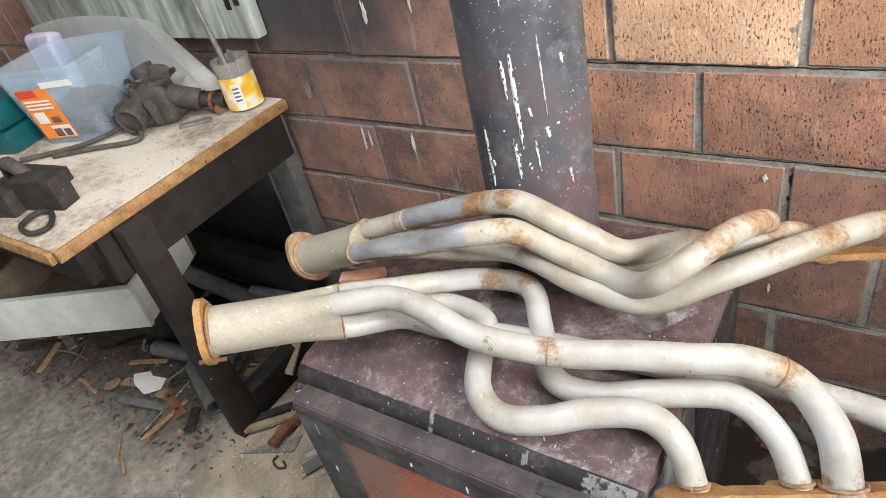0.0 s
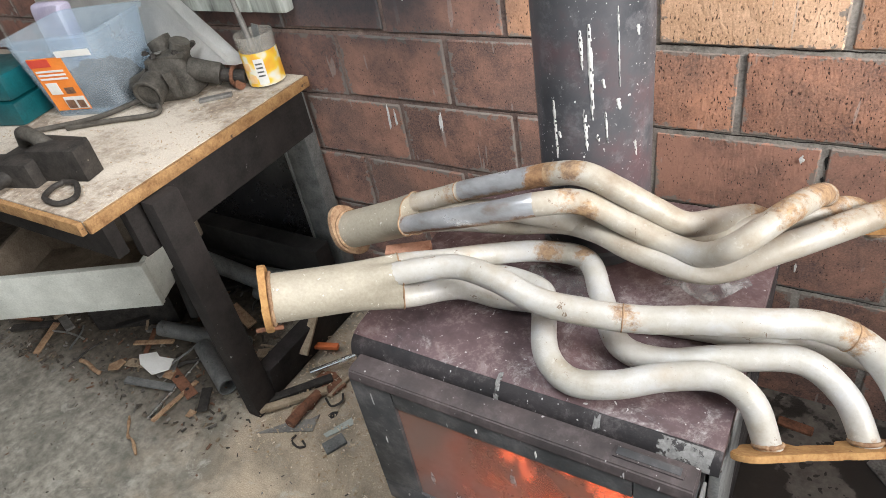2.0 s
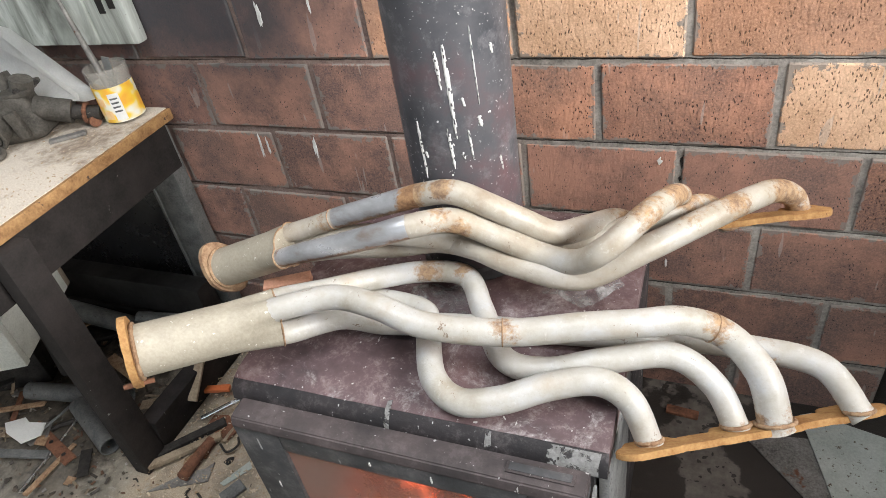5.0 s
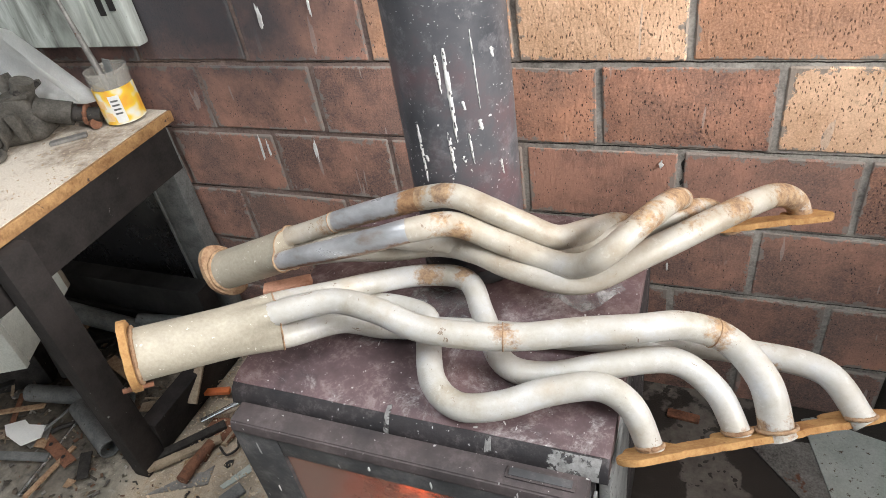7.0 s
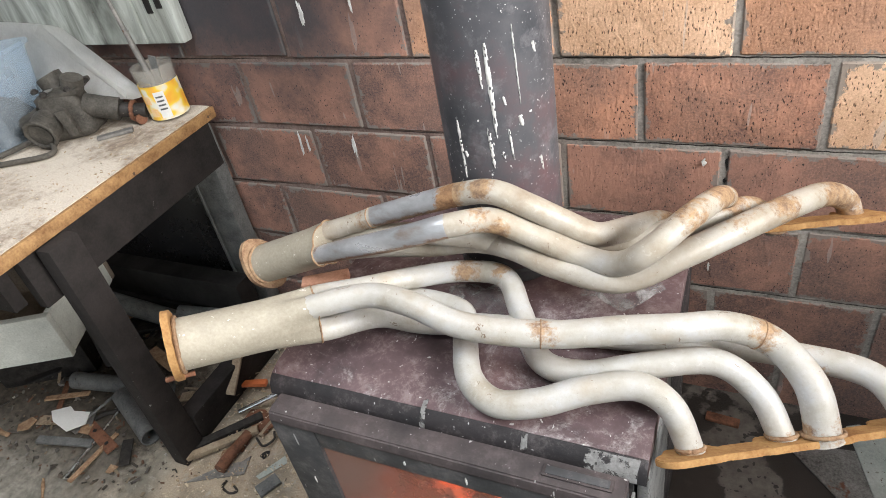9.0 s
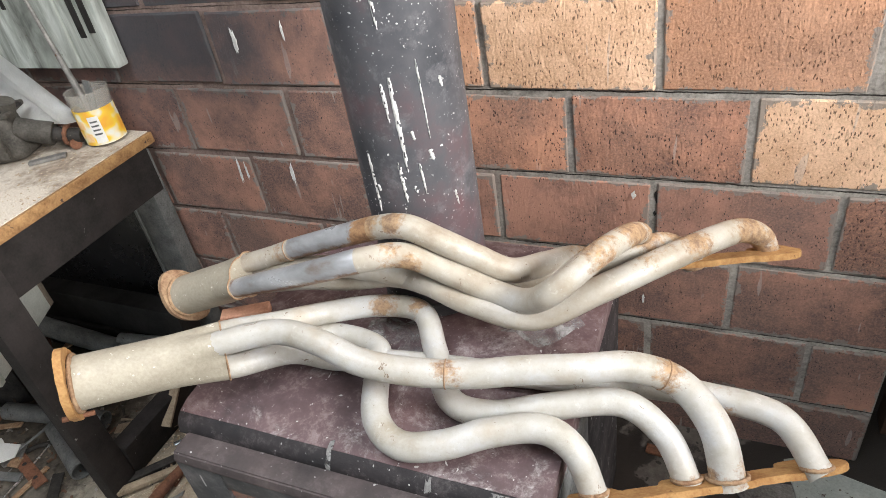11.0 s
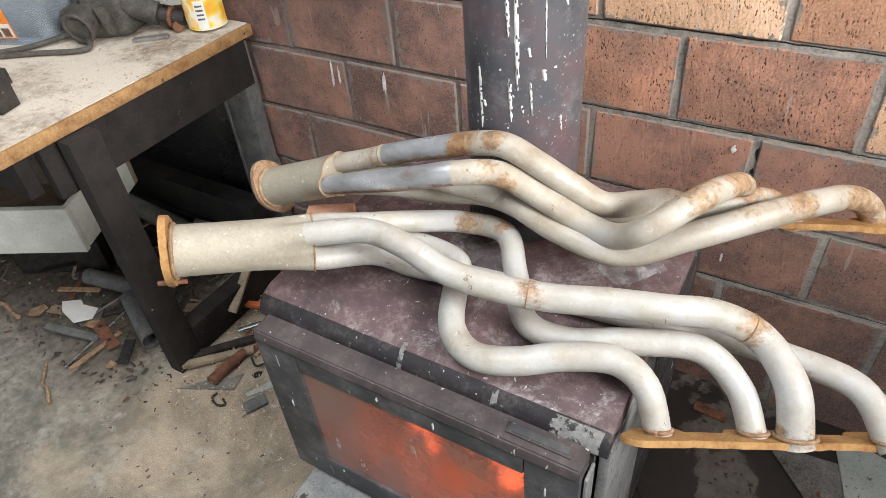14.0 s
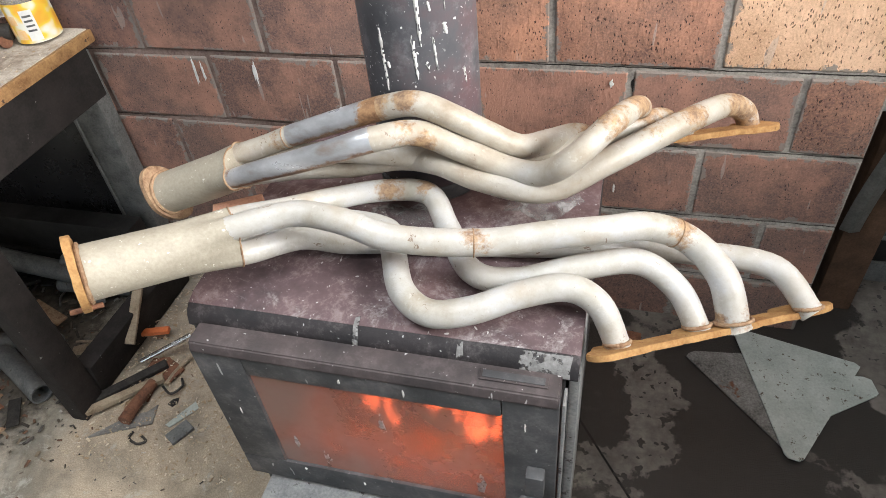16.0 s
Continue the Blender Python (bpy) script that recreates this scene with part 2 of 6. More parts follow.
def bare_pipe():
    n = Nodes("scorched_bare_pipe")
    tone = n.noise(20, 5, 0.65, n.stretched((0.5, 1, 1)))
    col = n.ramp(tone, [(0.32, (0.28, 0.24, 0.215)), (0.48, (0.40, 0.415, 0.44)), (0.70, (0.60, 0.62, 0.655))])
    rust = rust_near(n, [*REAR_SPOTS, ((-0.20, 0.835, 0.77), 0.045), ((-0.16, 0.79, 0.76), 0.04)], 0.60, 0.70)
    col = n.mix(rust, col, n.ramp(n.noise(80, 4, 0.7), [(0.35, (0.17, 0.085, 0.045)), (0.65, (0.38, 0.22, 0.11))]))
    # dark brown on the faces that point down, its border broken by noise
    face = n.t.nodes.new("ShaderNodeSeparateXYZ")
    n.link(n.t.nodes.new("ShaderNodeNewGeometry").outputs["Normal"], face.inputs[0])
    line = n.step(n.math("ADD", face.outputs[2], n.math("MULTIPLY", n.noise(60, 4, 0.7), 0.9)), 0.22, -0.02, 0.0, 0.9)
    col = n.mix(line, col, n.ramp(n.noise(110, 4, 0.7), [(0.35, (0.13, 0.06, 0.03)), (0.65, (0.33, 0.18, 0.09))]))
    n.bump(n.noise(220, 3, 0.7), 0.18, 0.002)
    return n.done(col, n.math("ADD", n.step(tone, 0.3, 0.7, 0.40, 0.26), n.math("MULTIPLY", rust, 0.4)), n.math("SUBTRACT", 0.45, n.math("MULTIPLY", rust, 0.45)))


M_PIPE_BARE = bare_pipe()
M_RUST_PALE = plain("orange_rust", (0.26, 0.12, 0.04), (0.46, 0.27, 0.105), 30, 0.85, 0, 0.5, (0.16, 0.07, 0.03), 80, 0.66)
M_RUST_WELD = plain("rusty_weld", (0.19, 0.105, 0.06), (0.41, 0.28, 0.17), 60, 0.8, 0, 0.7)


def stain_material(name, lo, hi, color, scale, most):
    """A thin broken skin: patches of it, and nothing between."""
    n = Nodes(name)
    n.done(n.mix(n.step(n.noise(120, 4, 0.7), 0.35, 0.7), color, tuple(c * 0.5 for c in color)), 0.85)
    n.bump(n.noise(200, 3, 0.6), 0.4, 0.002)
    clear = n.t.nodes.new("ShaderNodeBsdfTransparent")
    both = n.t.nodes.new("ShaderNodeMixShader")
    n.link(n.step(n.noise(scale, 6, 0.62, None, 0.4), lo, hi, 0.0, most), both.inputs[0])
    n.link(clear.outputs[0], both.inputs[1])
    n.link(n.b.outputs[0], both.inputs[2])
    n.link(both.outputs[0], n.t.nodes["Material Output"].inputs[0])
    return n.m


M_SCRAPE = stain_material("scraped_pale_paint", 0.43, 0.50, (0.36, 0.36, 0.36), 62, 0.8)
M_ASH = stain_material("ash_film", 0.42, 0.62, (0.50, 0.49, 0.49), 24, 0.75)
M_RUST_DARK = plain("dark_rust", (0.10, 0.045, 0.028), (0.25, 0.11, 0.06), 40, 0.85, 0, 0.6)


def stove_iron(name, dark, light, paint, ash):
    """Black stove iron, reddened by heat, dusty, splashed with pale paint."""
    n = Nodes(name)
    a, b = n.noise(9, 5, 0.65), n.noise(190, 3, 0.6)
    col = n.ramp(a, [(0.32, dark), (0.68, light)])
    dust = n.math("MULTIPLY", n.step(n.noise(18, 8, 0.85), 0.50, 0.72), ash)
    col = n.mix(dust, col, (0.38, 0.34, 0.345))
    if ash > 0.5:
        patch = n.math("MULTIPLY", n.step(n.noise(8, 9, 0.82, None, 0.5), 0.54, 0.66), n.step(n.noise(140, 4, 0.7), 0.4, 0.6, 0.2, 0.7))
        col = n.mix(patch, col, (0.52, 0.50, 0.50))
    drops = n.step(n.noise(170, 3, 0.55), 0.715, 0.73)
    col = n.mix(n.math("MULTIPLY", drops, paint), col, (0.62, 0.61, 0.60))
    runs = n.step(n.noise(80, 2, 0.4, n.stretched((1.6, 1.6, 0.3)), 0.5), 0.73, 0.75)
    col = n.mix(n.math("MULTIPLY", runs, paint), col, (0.58, 0.58, 0.58))
    n.bump(n.math("ADD", n.math("MULTIPLY", b, 0.6), a), 0.3, 0.003)
    return n.done(col, n.step(a, 0.3, 0.7, 0.72, 0.5))


M_STOVE_TOP = stove_iron("stove_top_iron", (0.062, 0.042, 0.047), (0.185, 0.115, 0.120), 0.8, 0.62)
M_STOVE = stove_iron("stove_black_iron", (0.034, 0.036, 0.040), (0.092, 0.094, 0.100), 0.6, 0.24)
M_STOVE_GREY = stove_iron("stove_grey_trim", (0.030, 0.026, 0.028), (0.085, 0.066, 0.067), 0.7, 0.16)
M_STOVE_EDGE = stove_iron("stove_worn_black_edge", (0.012, 0.012, 0.014), (0.040, 0.034, 0.037), 0.9, 0.30)
M_STOVE_SIDE = plain("galvanised_side", (0.18, 0.19, 0.20), (0.42, 0.43, 0.43), 12, 0.5, 0.4, 0.3, (0.08, 0.07, 0.07), 40, 0.6)


def flue_iron():
    n = Nodes("flue_iron")
    a, b = n.noise(7, 5, 0.6), n.noise(200, 3, 0.6)
    col = n.ramp(a, [(0.30, (0.030, 0.034, 0.043)), (0.52, (0.082, 0.083, 0.094)), (0.72, (0.14, 0.076, 0.084))])
    col = n.mix(n.math("MULTIPLY", n.step(n.noise(22, 7, 0.8), 0.52, 0.78), 0.40), col, (0.40, 0.39, 0.42))
    dots = n.math("MAXIMUM", n.step(n.noise(95, 2, 0.5), 0.735, 0.745), n.math("MULTIPLY", n.step(n.noise(230, 2, 0.5), 0.69, 0.71), n.step(n.noise(6, 3, 0.6), 0.45, 0.6)))
    col = n.mix(dots, col, (0.7, 0.7, 0.7))
    n.bump(n.math("ADD", a, n.math("MULTIPLY", b, 0.4)), 0.2, 0.003)
    return n.done(col, n.step(a, 0.3, 0.7, 0.6, 0.42), 0.0)


M_FLUE = flue_iron()
M_DRIP = plain("white_paint_drip", (0.5, 0.5, 0.49), (0.78, 0.78, 0.77), 60, 0.6, 0, 0.3)


def stove_glass():
    """Glass clouded by soot: partly clear, partly scattering the fire's light, with a faint gloss."""
    n = Nodes("sooty_stove_glass")
    n.b.inputs["Roughness"].default_value = 0.2
    # cloudier towards the left end, away from the flames
    soot = n.math("ADD", n.noise(9, 5, 0.65), n.step(n.axis(0), -0.35, -0.12, 0.26, 0.0))
    n.link(n.ramp(soot, [(0.3, (0.15, 0.10, 0.09)), (0.7, (0.21, 0.155, 0.14))]), n.b.inputs["Base Color"])
    clear = n.t.nodes.new("ShaderNodeBsdfRefraction")
    clear.inputs["Color"].default_value = (0.9, 0.74, 0.68, 1)
    clear.inputs["Roughness"].default_value = 0.26
    clear.inputs["IOR"].default_value = 1.18
    milk = n.t.nodes.new("ShaderNodeBsdfTranslucent")
    n.link(n.ramp(soot, [(0.3, (0.62, 0.50, 0.42)), (0.7, (0.9, 0.74, 0.62))]), milk.inputs[0])
    a, b = n.t.nodes.new("ShaderNodeMixShader"), n.t.nodes.new("ShaderNodeMixShader")
    a.inputs[0].default_value = 0.13
    n.link(clear.outputs[0], a.inputs[1])
    n.link(milk.outputs[0], a.inputs[2])
    n.link(n.step(soot, 0.3, 0.80, 0.34, 0.80), b.inputs[0])
    n.link(a.outputs[0], b.inputs[1])
    n.link(n.b.outputs[0], b.inputs[2])
    n.link(b.outputs[0], n.t.nodes["Material Output"].inputs[0])
    return n.m


M_STOVE_GLASS = stove_glass()


def glowing(name, color, strength, scale):
    n = Nodes(name)
    hot = n.noise(scale, 4, 0.6)
    n.link(n.ramp(hot, [(0.3, tuple(c * 0.15 for c in color)), (0.65, color)]), n.b.inputs["Emission Color"])
    n.b.inputs["Emission Strength"].default_value = strength
    return n.done((0.05, 0.03, 0.02), 0.9)


M_FLAME = glowing("flame", (1.0, 0.20, 0.075), 15.0, 26)
M_FLAME_HOT = glowing("bright_flame", (1.0, 0.56, 0.18), 20.0, 14)
M_EMBER = glowing("embers", (1.0, 0.18, 0.04), 1.1, 40)
M_FIREBRICK = plain("firebrick", (0.12, 0.08, 0.07), (0.34, 0.25, 0.21), 14, 0.95, 0, 0.5)
M_LOG = plain("charred_log", (0.015, 0.012, 0.01), (0.09, 0.05, 0.03), 30, 0.95, 0, 0.8)


def floor_material():
    """Concrete: sawdust and grey dust beside the bench, dark oily wet patches in front of the wall's end."""
    n = Nodes("workshop_floor")
    x = n.axis(0)
    grit, mid, big = n.noise(300, 3, 0.7), n.noise(45, 5, 0.65), n.noise(5, 5, 0.6)
    grey = n.ramp(mid, [(0.3, (0.15, 0.143, 0.122)), (0.7, (0.41, 0.385, 0.33))])
    saw = n.ramp(grit, [(0.3, (0.30, 0.235, 0.165)), (0.7, (0.60, 0.50, 0.38))])
    # sawdust swept together between the bench's leg and the stove
    heap = n.t.nodes.new("ShaderNodeVectorMath")
    heap.operation = "DISTANCE"
    n.link(n.pos, heap.inputs[0])
    heap.inputs[1].default_value = (-0.66, 0.74, 0.0)
    sx = n.math("SUBTRACT", n.math("MULTIPLY", big, 1.2), heap.outputs["Value"])
    col = n.mix(n.step(sx, -0.05, 0.30, 0, 0.9), grey, saw)
    col = n.mix(n.step(n.noise(4, 6, 0.7, None, 0.5), 0.44, 0.60, 0, 0.55), col, (0.085, 0.085, 0.07))
    col = n.mix(n.step(n.noise(110, 3, 0.7), 0.69, 0.72), col, (0.5, 0.44, 0.34))
    col = n.mix(n.step(n.noise(7, 6, 0.72), 0.52, 0.70, 0, 0.42), col, (0.11, 0.098, 0.085))
    col = n.mix(n.step(n.noise(19, 6, 0.75, None, 0.8), 0.57, 0.68, 0, 0.6), col, (0.46, 0.445, 0.40))
    # dark brown floor under the bench, with a ragged border
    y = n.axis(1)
    under_bench = n.math("MULTIPLY", n.step(n.math("ADD", y, n.math("MULTIPLY", big, 0.35)), 0.62, 0.86), n.step(n.math("ADD", x, n.math("MULTIPLY", mid, 0.2)), -0.98, -1.06))
    col = n.mix(n.math("MULTIPLY", under_bench, 0.85), col, n.ramp(mid, [(0.3, (0.03, 0.025, 0.02)), (0.7, (0.12, 0.095, 0.072))]))
    damp = n.math("ADD", n.math("MULTIPLY", x, 2.2), n.math("MULTIPLY", n.math("SUBTRACT", big, 0.5), 1.2))
    slab = n.ramp(n.math("ADD", n.math("MULTIPLY", mid, 0.5), n.math("MULTIPLY", n.noise(9, 4, 0.6), 0.5)), [(0.34, (0.078, 0.069, 0.062)), (0.66, (0.185, 0.170, 0.155))])
    is_slab = n.step(damp, -0.05, 0.25)
    col = n.mix(is_slab, col, slab)
    # spilt water: one broad pool with a ragged shore, and drops thickest near it
    pool = n.math("ADD", n.noise(2.9, 3, 0.5, n.stretched((1.0, 1.0, 1.0))), n.math("MULTIPLY", n.math("SUBTRACT", n.noise(26, 5, 0.6), 0.5), 0.16))
    drops = n.math("ADD", n.noise(46, 2, 0.5), n.math("MULTIPLY", pool, 0.55))
    wet = n.math("MAXIMUM", n.step(pool, 0.455, 0.470), n.step(drops, 0.835, 0.855))
    wet = n.math("MULTIPLY", wet, is_slab)
    col = n.mix(n.math("MULTIPLY", wet, 0.93), col, (0.023, 0.021, 0.0195))
    # a saw-cut joint across the slab
    cut = n.math("ABSOLUTE", n.math("ADD", n.math("ADD", n.math("MULTIPLY", x, 0.821), n.math("MULTIPLY", y, 0.571)), -0.618), 0)
    seam = n.math("MULTIPLY", n.step(cut, 0.0030, 0.0018), is_slab)
    col = n.mix(seam, col, (0.006, 0.006, 0.006))
    h = n.math("ADD", n.math("MULTIPLY", mid, 0.7), n.math("MULTIPLY", grit, 0.5))
    n.bump(h, 0.55, 0.004)
    return n.done(col, n.step(wet, 0, 1, 0.85, 0.38))


M_FLOOR = floor_material()
M_WOOD_DARK = plain("dark_painted_wood", (0.008, 0.0065, 0.006), (0.024, 0.019, 0.018), 10, 0.88, 0, 0.4, (0.30, 0.30, 0.29), 38, 0.69)
M_WOOD_EDGE = plain("worn_board_edge", (0.20, 0.10, 0.04), (0.44, 0.26, 0.11), 30, 0.75, 0, 0.5, (0.07, 0.04, 0.03), 50, 0.64)


def bench_top():
    n = Nodes("dusty_bench_top")
    a, b, g = n.noise(6, 5, 0.6), n.noise(60, 5, 0.7), n.noise(320, 2, 0.6)
    col = n.ramp(b, [(0.3, (0.20, 0.155, 0.12)), (0.7, (0.40, 0.33, 0.26))])
    dust = n.ramp(g, [(0.3, (0.44, 0.38, 0.31)), (0.7, (0.68, 0.63, 0.555))])
    col = n.mix(n.step(n.math("ADD", n.math("MULTIPLY", a, 0.8), n.math("MULTIPLY", b, 0.3)), 0.44, 0.60), col, dust)
    n.bump(n.math("ADD", b, n.math("MULTIPLY", g, 0.4)), 0.5, 0.003)
    return n.done(col, 0.9)


M_BENCH = bench_top()


# ---- building helpers ----
def part(name, bm, material, parent=None, label="", smooth=True):
    """Links a bmesh, in world metres, as one mesh object under a thing or a part."""
    me = bpy.data.meshes.new(name)
    bmesh.ops.recalc_face_normals(bm, faces=bm.faces)
    bm.to_mesh(me)
    bm.free()
    me.materials.append(material)
    if smooth:
        me.shade_smooth()
        me.set_sharp_from_angle(angle=radians(38))
    ob = new(name, me)
    if parent is not None:
        ob.parent = parent
        ob.matrix_parent_inverse = Matrix.Translation(-parent.location)
    if label:
        ob["label"] = label
    return ob


def thing(name, at, label, category, group="", kind=""):
    ob = new(name)
    ob.location = at
    ob.empty_display_size = 0.05
    return tagged(ob, label, category, group, kind)


def solid(name, bm, material, label, category, group="", kind="", smooth=True):
    """A thing of one mesh."""
    return tagged(part(name, bm, material, smooth=smooth), label, category, group, kind)


def box(lo, hi, bevel=0.0, seg=2, bm=None, turn=None):
    """A box between two corners, its edges rounded; turn: a matrix laid on it about its centre."""
    bm = bm or bmesh.new()
    lo, hi = Vector(lo), Vector(hi)
    made = bmesh.ops.create_cube(bm, size=1)["verts"]
    for v in made:
        v.co = Vector(c * d for c, d in zip(v.co, hi - lo))
    if bevel:
        edges = {e for v in made for e in v.link_edges}
        made = list({v for f in bmesh.ops.bevel(bm, geom=list(edges), offset=bevel, segments=seg, affect="EDGES", profile=0.6)["faces"] for v in f.verts} | {v for v in made if v.is_valid})
    for v in made:
        v.co = (turn @ v.co if turn else v.co) + (lo + hi) / 2
    return bm


def rot(x=0, y=0, z=0):
    return pose(0, 0, 0, x, y, z)


def rough_up(bm, size, scale=30.0):
    """Uneven, worn edges."""
    for v in bm.verts:
        v.co += Vector(noise.noise_vector(v.co * scale)) * size
    return bm


def spline(points, n=8):
    c = [Vector(p) for p in points]
    c = [2 * c[0] - c[1], *c, 2 * c[-1] - c[-2]]
    out = []
    for p0, p1, p2, p3 in zip(c, c[1:], c[2:], c[3:]):
        for k in range(n):
            u = k / n
            out.append(0.5 * (2 * p1 + (p2 - p0) * u + (2 * p0 - 5 * p1 + 4 * p2 - p3) * u**2 + (3 * p1 - p0 - 3 * p2 + p3) * u**3))
    return out + [c[-2]]


def sweep(path, radius, sides=20, bm=None, closed_ends=True, hollow=0.0, keep=None):
    """A round bar or pipe along a path; radius: a number or a function of 0..1 along it."""
    bm = bm or bmesh.new()
    path = [Vector(p) for p in path]
    side, rings = None, []
    for i, p in enumerate(path):
        d = (path[min(i + 1, len(path) - 1)] - path[max(i - 1, 0)]).normalized()
        side = d.orthogonal().normalized() if side is None else (side - d * side.dot(d)).normalized()
        up = d.cross(side)
        r = radius(i / (len(path) - 1)) if callable(radius) else radius
        rings.append([bm.verts.new(p + r * (math.cos(a) * side + math.sin(a) * up)) for a in (2 * math.pi * k / sides for k in range(sides))])
    if keep:
        for ring in rings[:keep[0]] + rings[keep[1]:]:
            for v in ring:
                bm.verts.remove(v)
        rings = rings[keep[0]:keep[1]]
    for a, b in zip(rings, rings[1:]):
        for k in range(sides):
            bm.faces.new((a[k], a[(k + 1) % sides], b[(k + 1) % sides], b[k]))
    if closed_ends:
        for ring, j, e in ((rings[0], 1, 0), (rings[-1], -2, -1)):
            if hollow:
                inner = [bm.verts.new(path[e] + (v.co - path[e]) * hollow) for v in ring]
                deep = [bm.verts.new(path[e] + (v.co - path[e]) * hollow * 0.98 + (path[j] - path[e]).normalized() * 0.05) for v in ring]
                for k in range(sides):
                    n = (k + 1) % sides
                    bm.faces.new((ring[k], ring[n], inner[n], inner[k]))
                    bm.faces.new((inner[k], inner[n], deep[n], deep[k]))
                bm.faces.new(deep)
            else:
                bm.faces.new(ring)
    return bm


def plate(outline, thick, m, bevel=0.0, holes=()):
    """A flat piece cut to an outline, laid by the matrix m; its top is m's xy plane."""
    bm = bmesh.new()
    top = [bm.verts.new((x, y, 0)) for x, y in outline]
    f = bm.faces.new(top)
    low = bmesh.ops.extrude_face_region(bm, geom=[f])["geom"]
    for v in low:
        if isinstance(v, bmesh.types.BMVert):
            v.co.z -= thick
    if bevel:
        bmesh.ops.bevel(bm, geom=[e for e in bm.edges if abs(e.verts[0].co.z - e.verts[1].co.z) < 1e-6], offset=bevel, segments=2, affect="EDGES")
    for v in bm.verts:
        v.co = m @ v.co
    return bm


def lathe(profile, at, sides=24, m=None):
    """A turned body: profile of (radius, height) about the z axis through at."""
    bm = bmesh.new()
    rings = []
    for r, h in profile:
        rings.append([bm.verts.new((r * math.cos(2 * math.pi * k / sides), r * math.sin(2 * math.pi * k / sides), h)) for k in range(sides)])
    for a, b in zip(rings, rings[1:]):
        for k in range(sides):
            bm.faces.new((a[k], a[(k + 1) % sides], b[(k + 1) % sides], b[k]))
    bm.faces.new(rings[0])
    bm.faces.new(rings[-1])
    for v in bm.verts:
        v.co = (m @ v.co if m else v.co) + Vector(at)
    return bm


# ---- the room ----
WALL_Y, WALL_END, COURSE, FIRST, BRICK = 1.25, 0.585, 0.167, -0.027, 0.30
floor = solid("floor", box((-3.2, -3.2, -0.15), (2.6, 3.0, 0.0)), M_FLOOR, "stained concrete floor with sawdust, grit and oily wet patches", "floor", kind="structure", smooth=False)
wall_north = solid("wall_north", box((-3.2, WALL_Y + 0.0035, 0.0), (WALL_END, 1.40, 2.7)), M_MORTAR, "wall of large red and peach clay blocks in grey mortar", "wall", kind="structure", smooth=False)
solid("wall_west", box((-3.3, -3.2, 0), (-3.2, 3.0, 2.7)), M_PLASTER, "plain dusty plaster wall", "wall", kind="structure", smooth=False)


def wall_with_opening(name, axis, at, span, opening, label):
    """A wall 0.1 thick across x or y with one opening (lo, hi, sill, head)."""
    bm = bmesh.new()
    a, b, sill, head = opening
    for lo, hi, z0, z1 in ((span[0], a, 0, 2.7), (b, span[1], 0, 2.7), (a, b, 0, sill), (a, b, head, 2.7)):
        if hi - lo > 0.001 and z1 - z0 > 0.001:
            if axis == "x":
                box((lo, at, z0), (hi, at + 0.1, z1), bm=bm)
            else:
                box((at, lo, z0), (at + 0.1, hi, z1), bm=bm)
    return solid(name, bm, M_PLASTER, label, "wall", kind="structure", smooth=False)


wall_with_opening("wall_south", "x", -3.1, (-3.2, 2.5), (-1.8, 1.0, 0.0, 2.5), "plain wall with a wide workshop doorway")
wall_with_opening("wall_east", "y", 2.4, (-3.2, 3.0), (-0.6, 0.9, 1.4, 2.5), "plain wall with a window opening")
# added out of view, to keep window light off the floor and lower wall
solid("light_blocking_wall", box((1.30, -0.7, 0.0), (1.40, 1.44, 1.22)), M_PLASTER, "added unseen low wall that blocks low window light", "wall", kind="structure", smooth=False)
solid("wall_back", box((-3.2, 2.9, 0), (2.5, 3.0, 2.7)), M_PLASTER, "dark plaster wall behind the block wall", "wall", kind="structure", smooth=False)
ceiling_bm = bmesh.new()
for lo, hi in (((-3.2, -3.2, 2.7), (-1.3, 3.0, 2.8)), ((0.3, -3.2, 2.7), (2.5, 3.0, 2.8)), ((-1.3, -3.2, 2.7), (0.3, -0.4, 2.8)), ((-1.3, 0.6, 2.7), (0.3, 3.0, 2.8))):
    box(lo, hi, bm=ceiling_bm)
solid("ceiling", ceiling_bm, M_ROOF, "boarded workshop ceiling with a roof light opening", "ceiling", kind="structure", smooth=False)

# ---- wood stove ----
SX0, SX1, SY0, SY1, STOP = -0.43, 0.12, 0.585, 1.08, 0.598
stove = thing("wood_stove", (-0.155, 0.79, 0), "black iron wood stove with a burning fire behind glass", "stove")


def stove_body():
    """A shell of plates, open at the front behind the door."""
    bm = bmesh.new()
    box((SX0 + 0.012, SY1 - 0.02, 0.10), (SX1 - 0.016, SY1 - 0.012, 0.553), bm=bm)
    box((SX0 + 0.012, SY0 + 0.006, 0.10), (SX0 + 0.02, SY1 - 0.02, 0.555), bm=bm)
    box((SX1 - 0.024, SY0 + 0.006, 0.10), (SX1 - 0.016, SY1 - 0.02, 0.555), bm=bm)
    box((SX0 + 0.02, SY0 + 0.006, 0.10), (SX1 - 0.024, SY1 - 0.02, 0.125), bm=bm)
    box((SX0 + 0.02, SY0 + 0.006, 0.527), (SX1 - 0.024, SY1 - 0.02, 0.553), bm=bm)
    return bm


part("body", stove_body(), M_STOVE, stove)


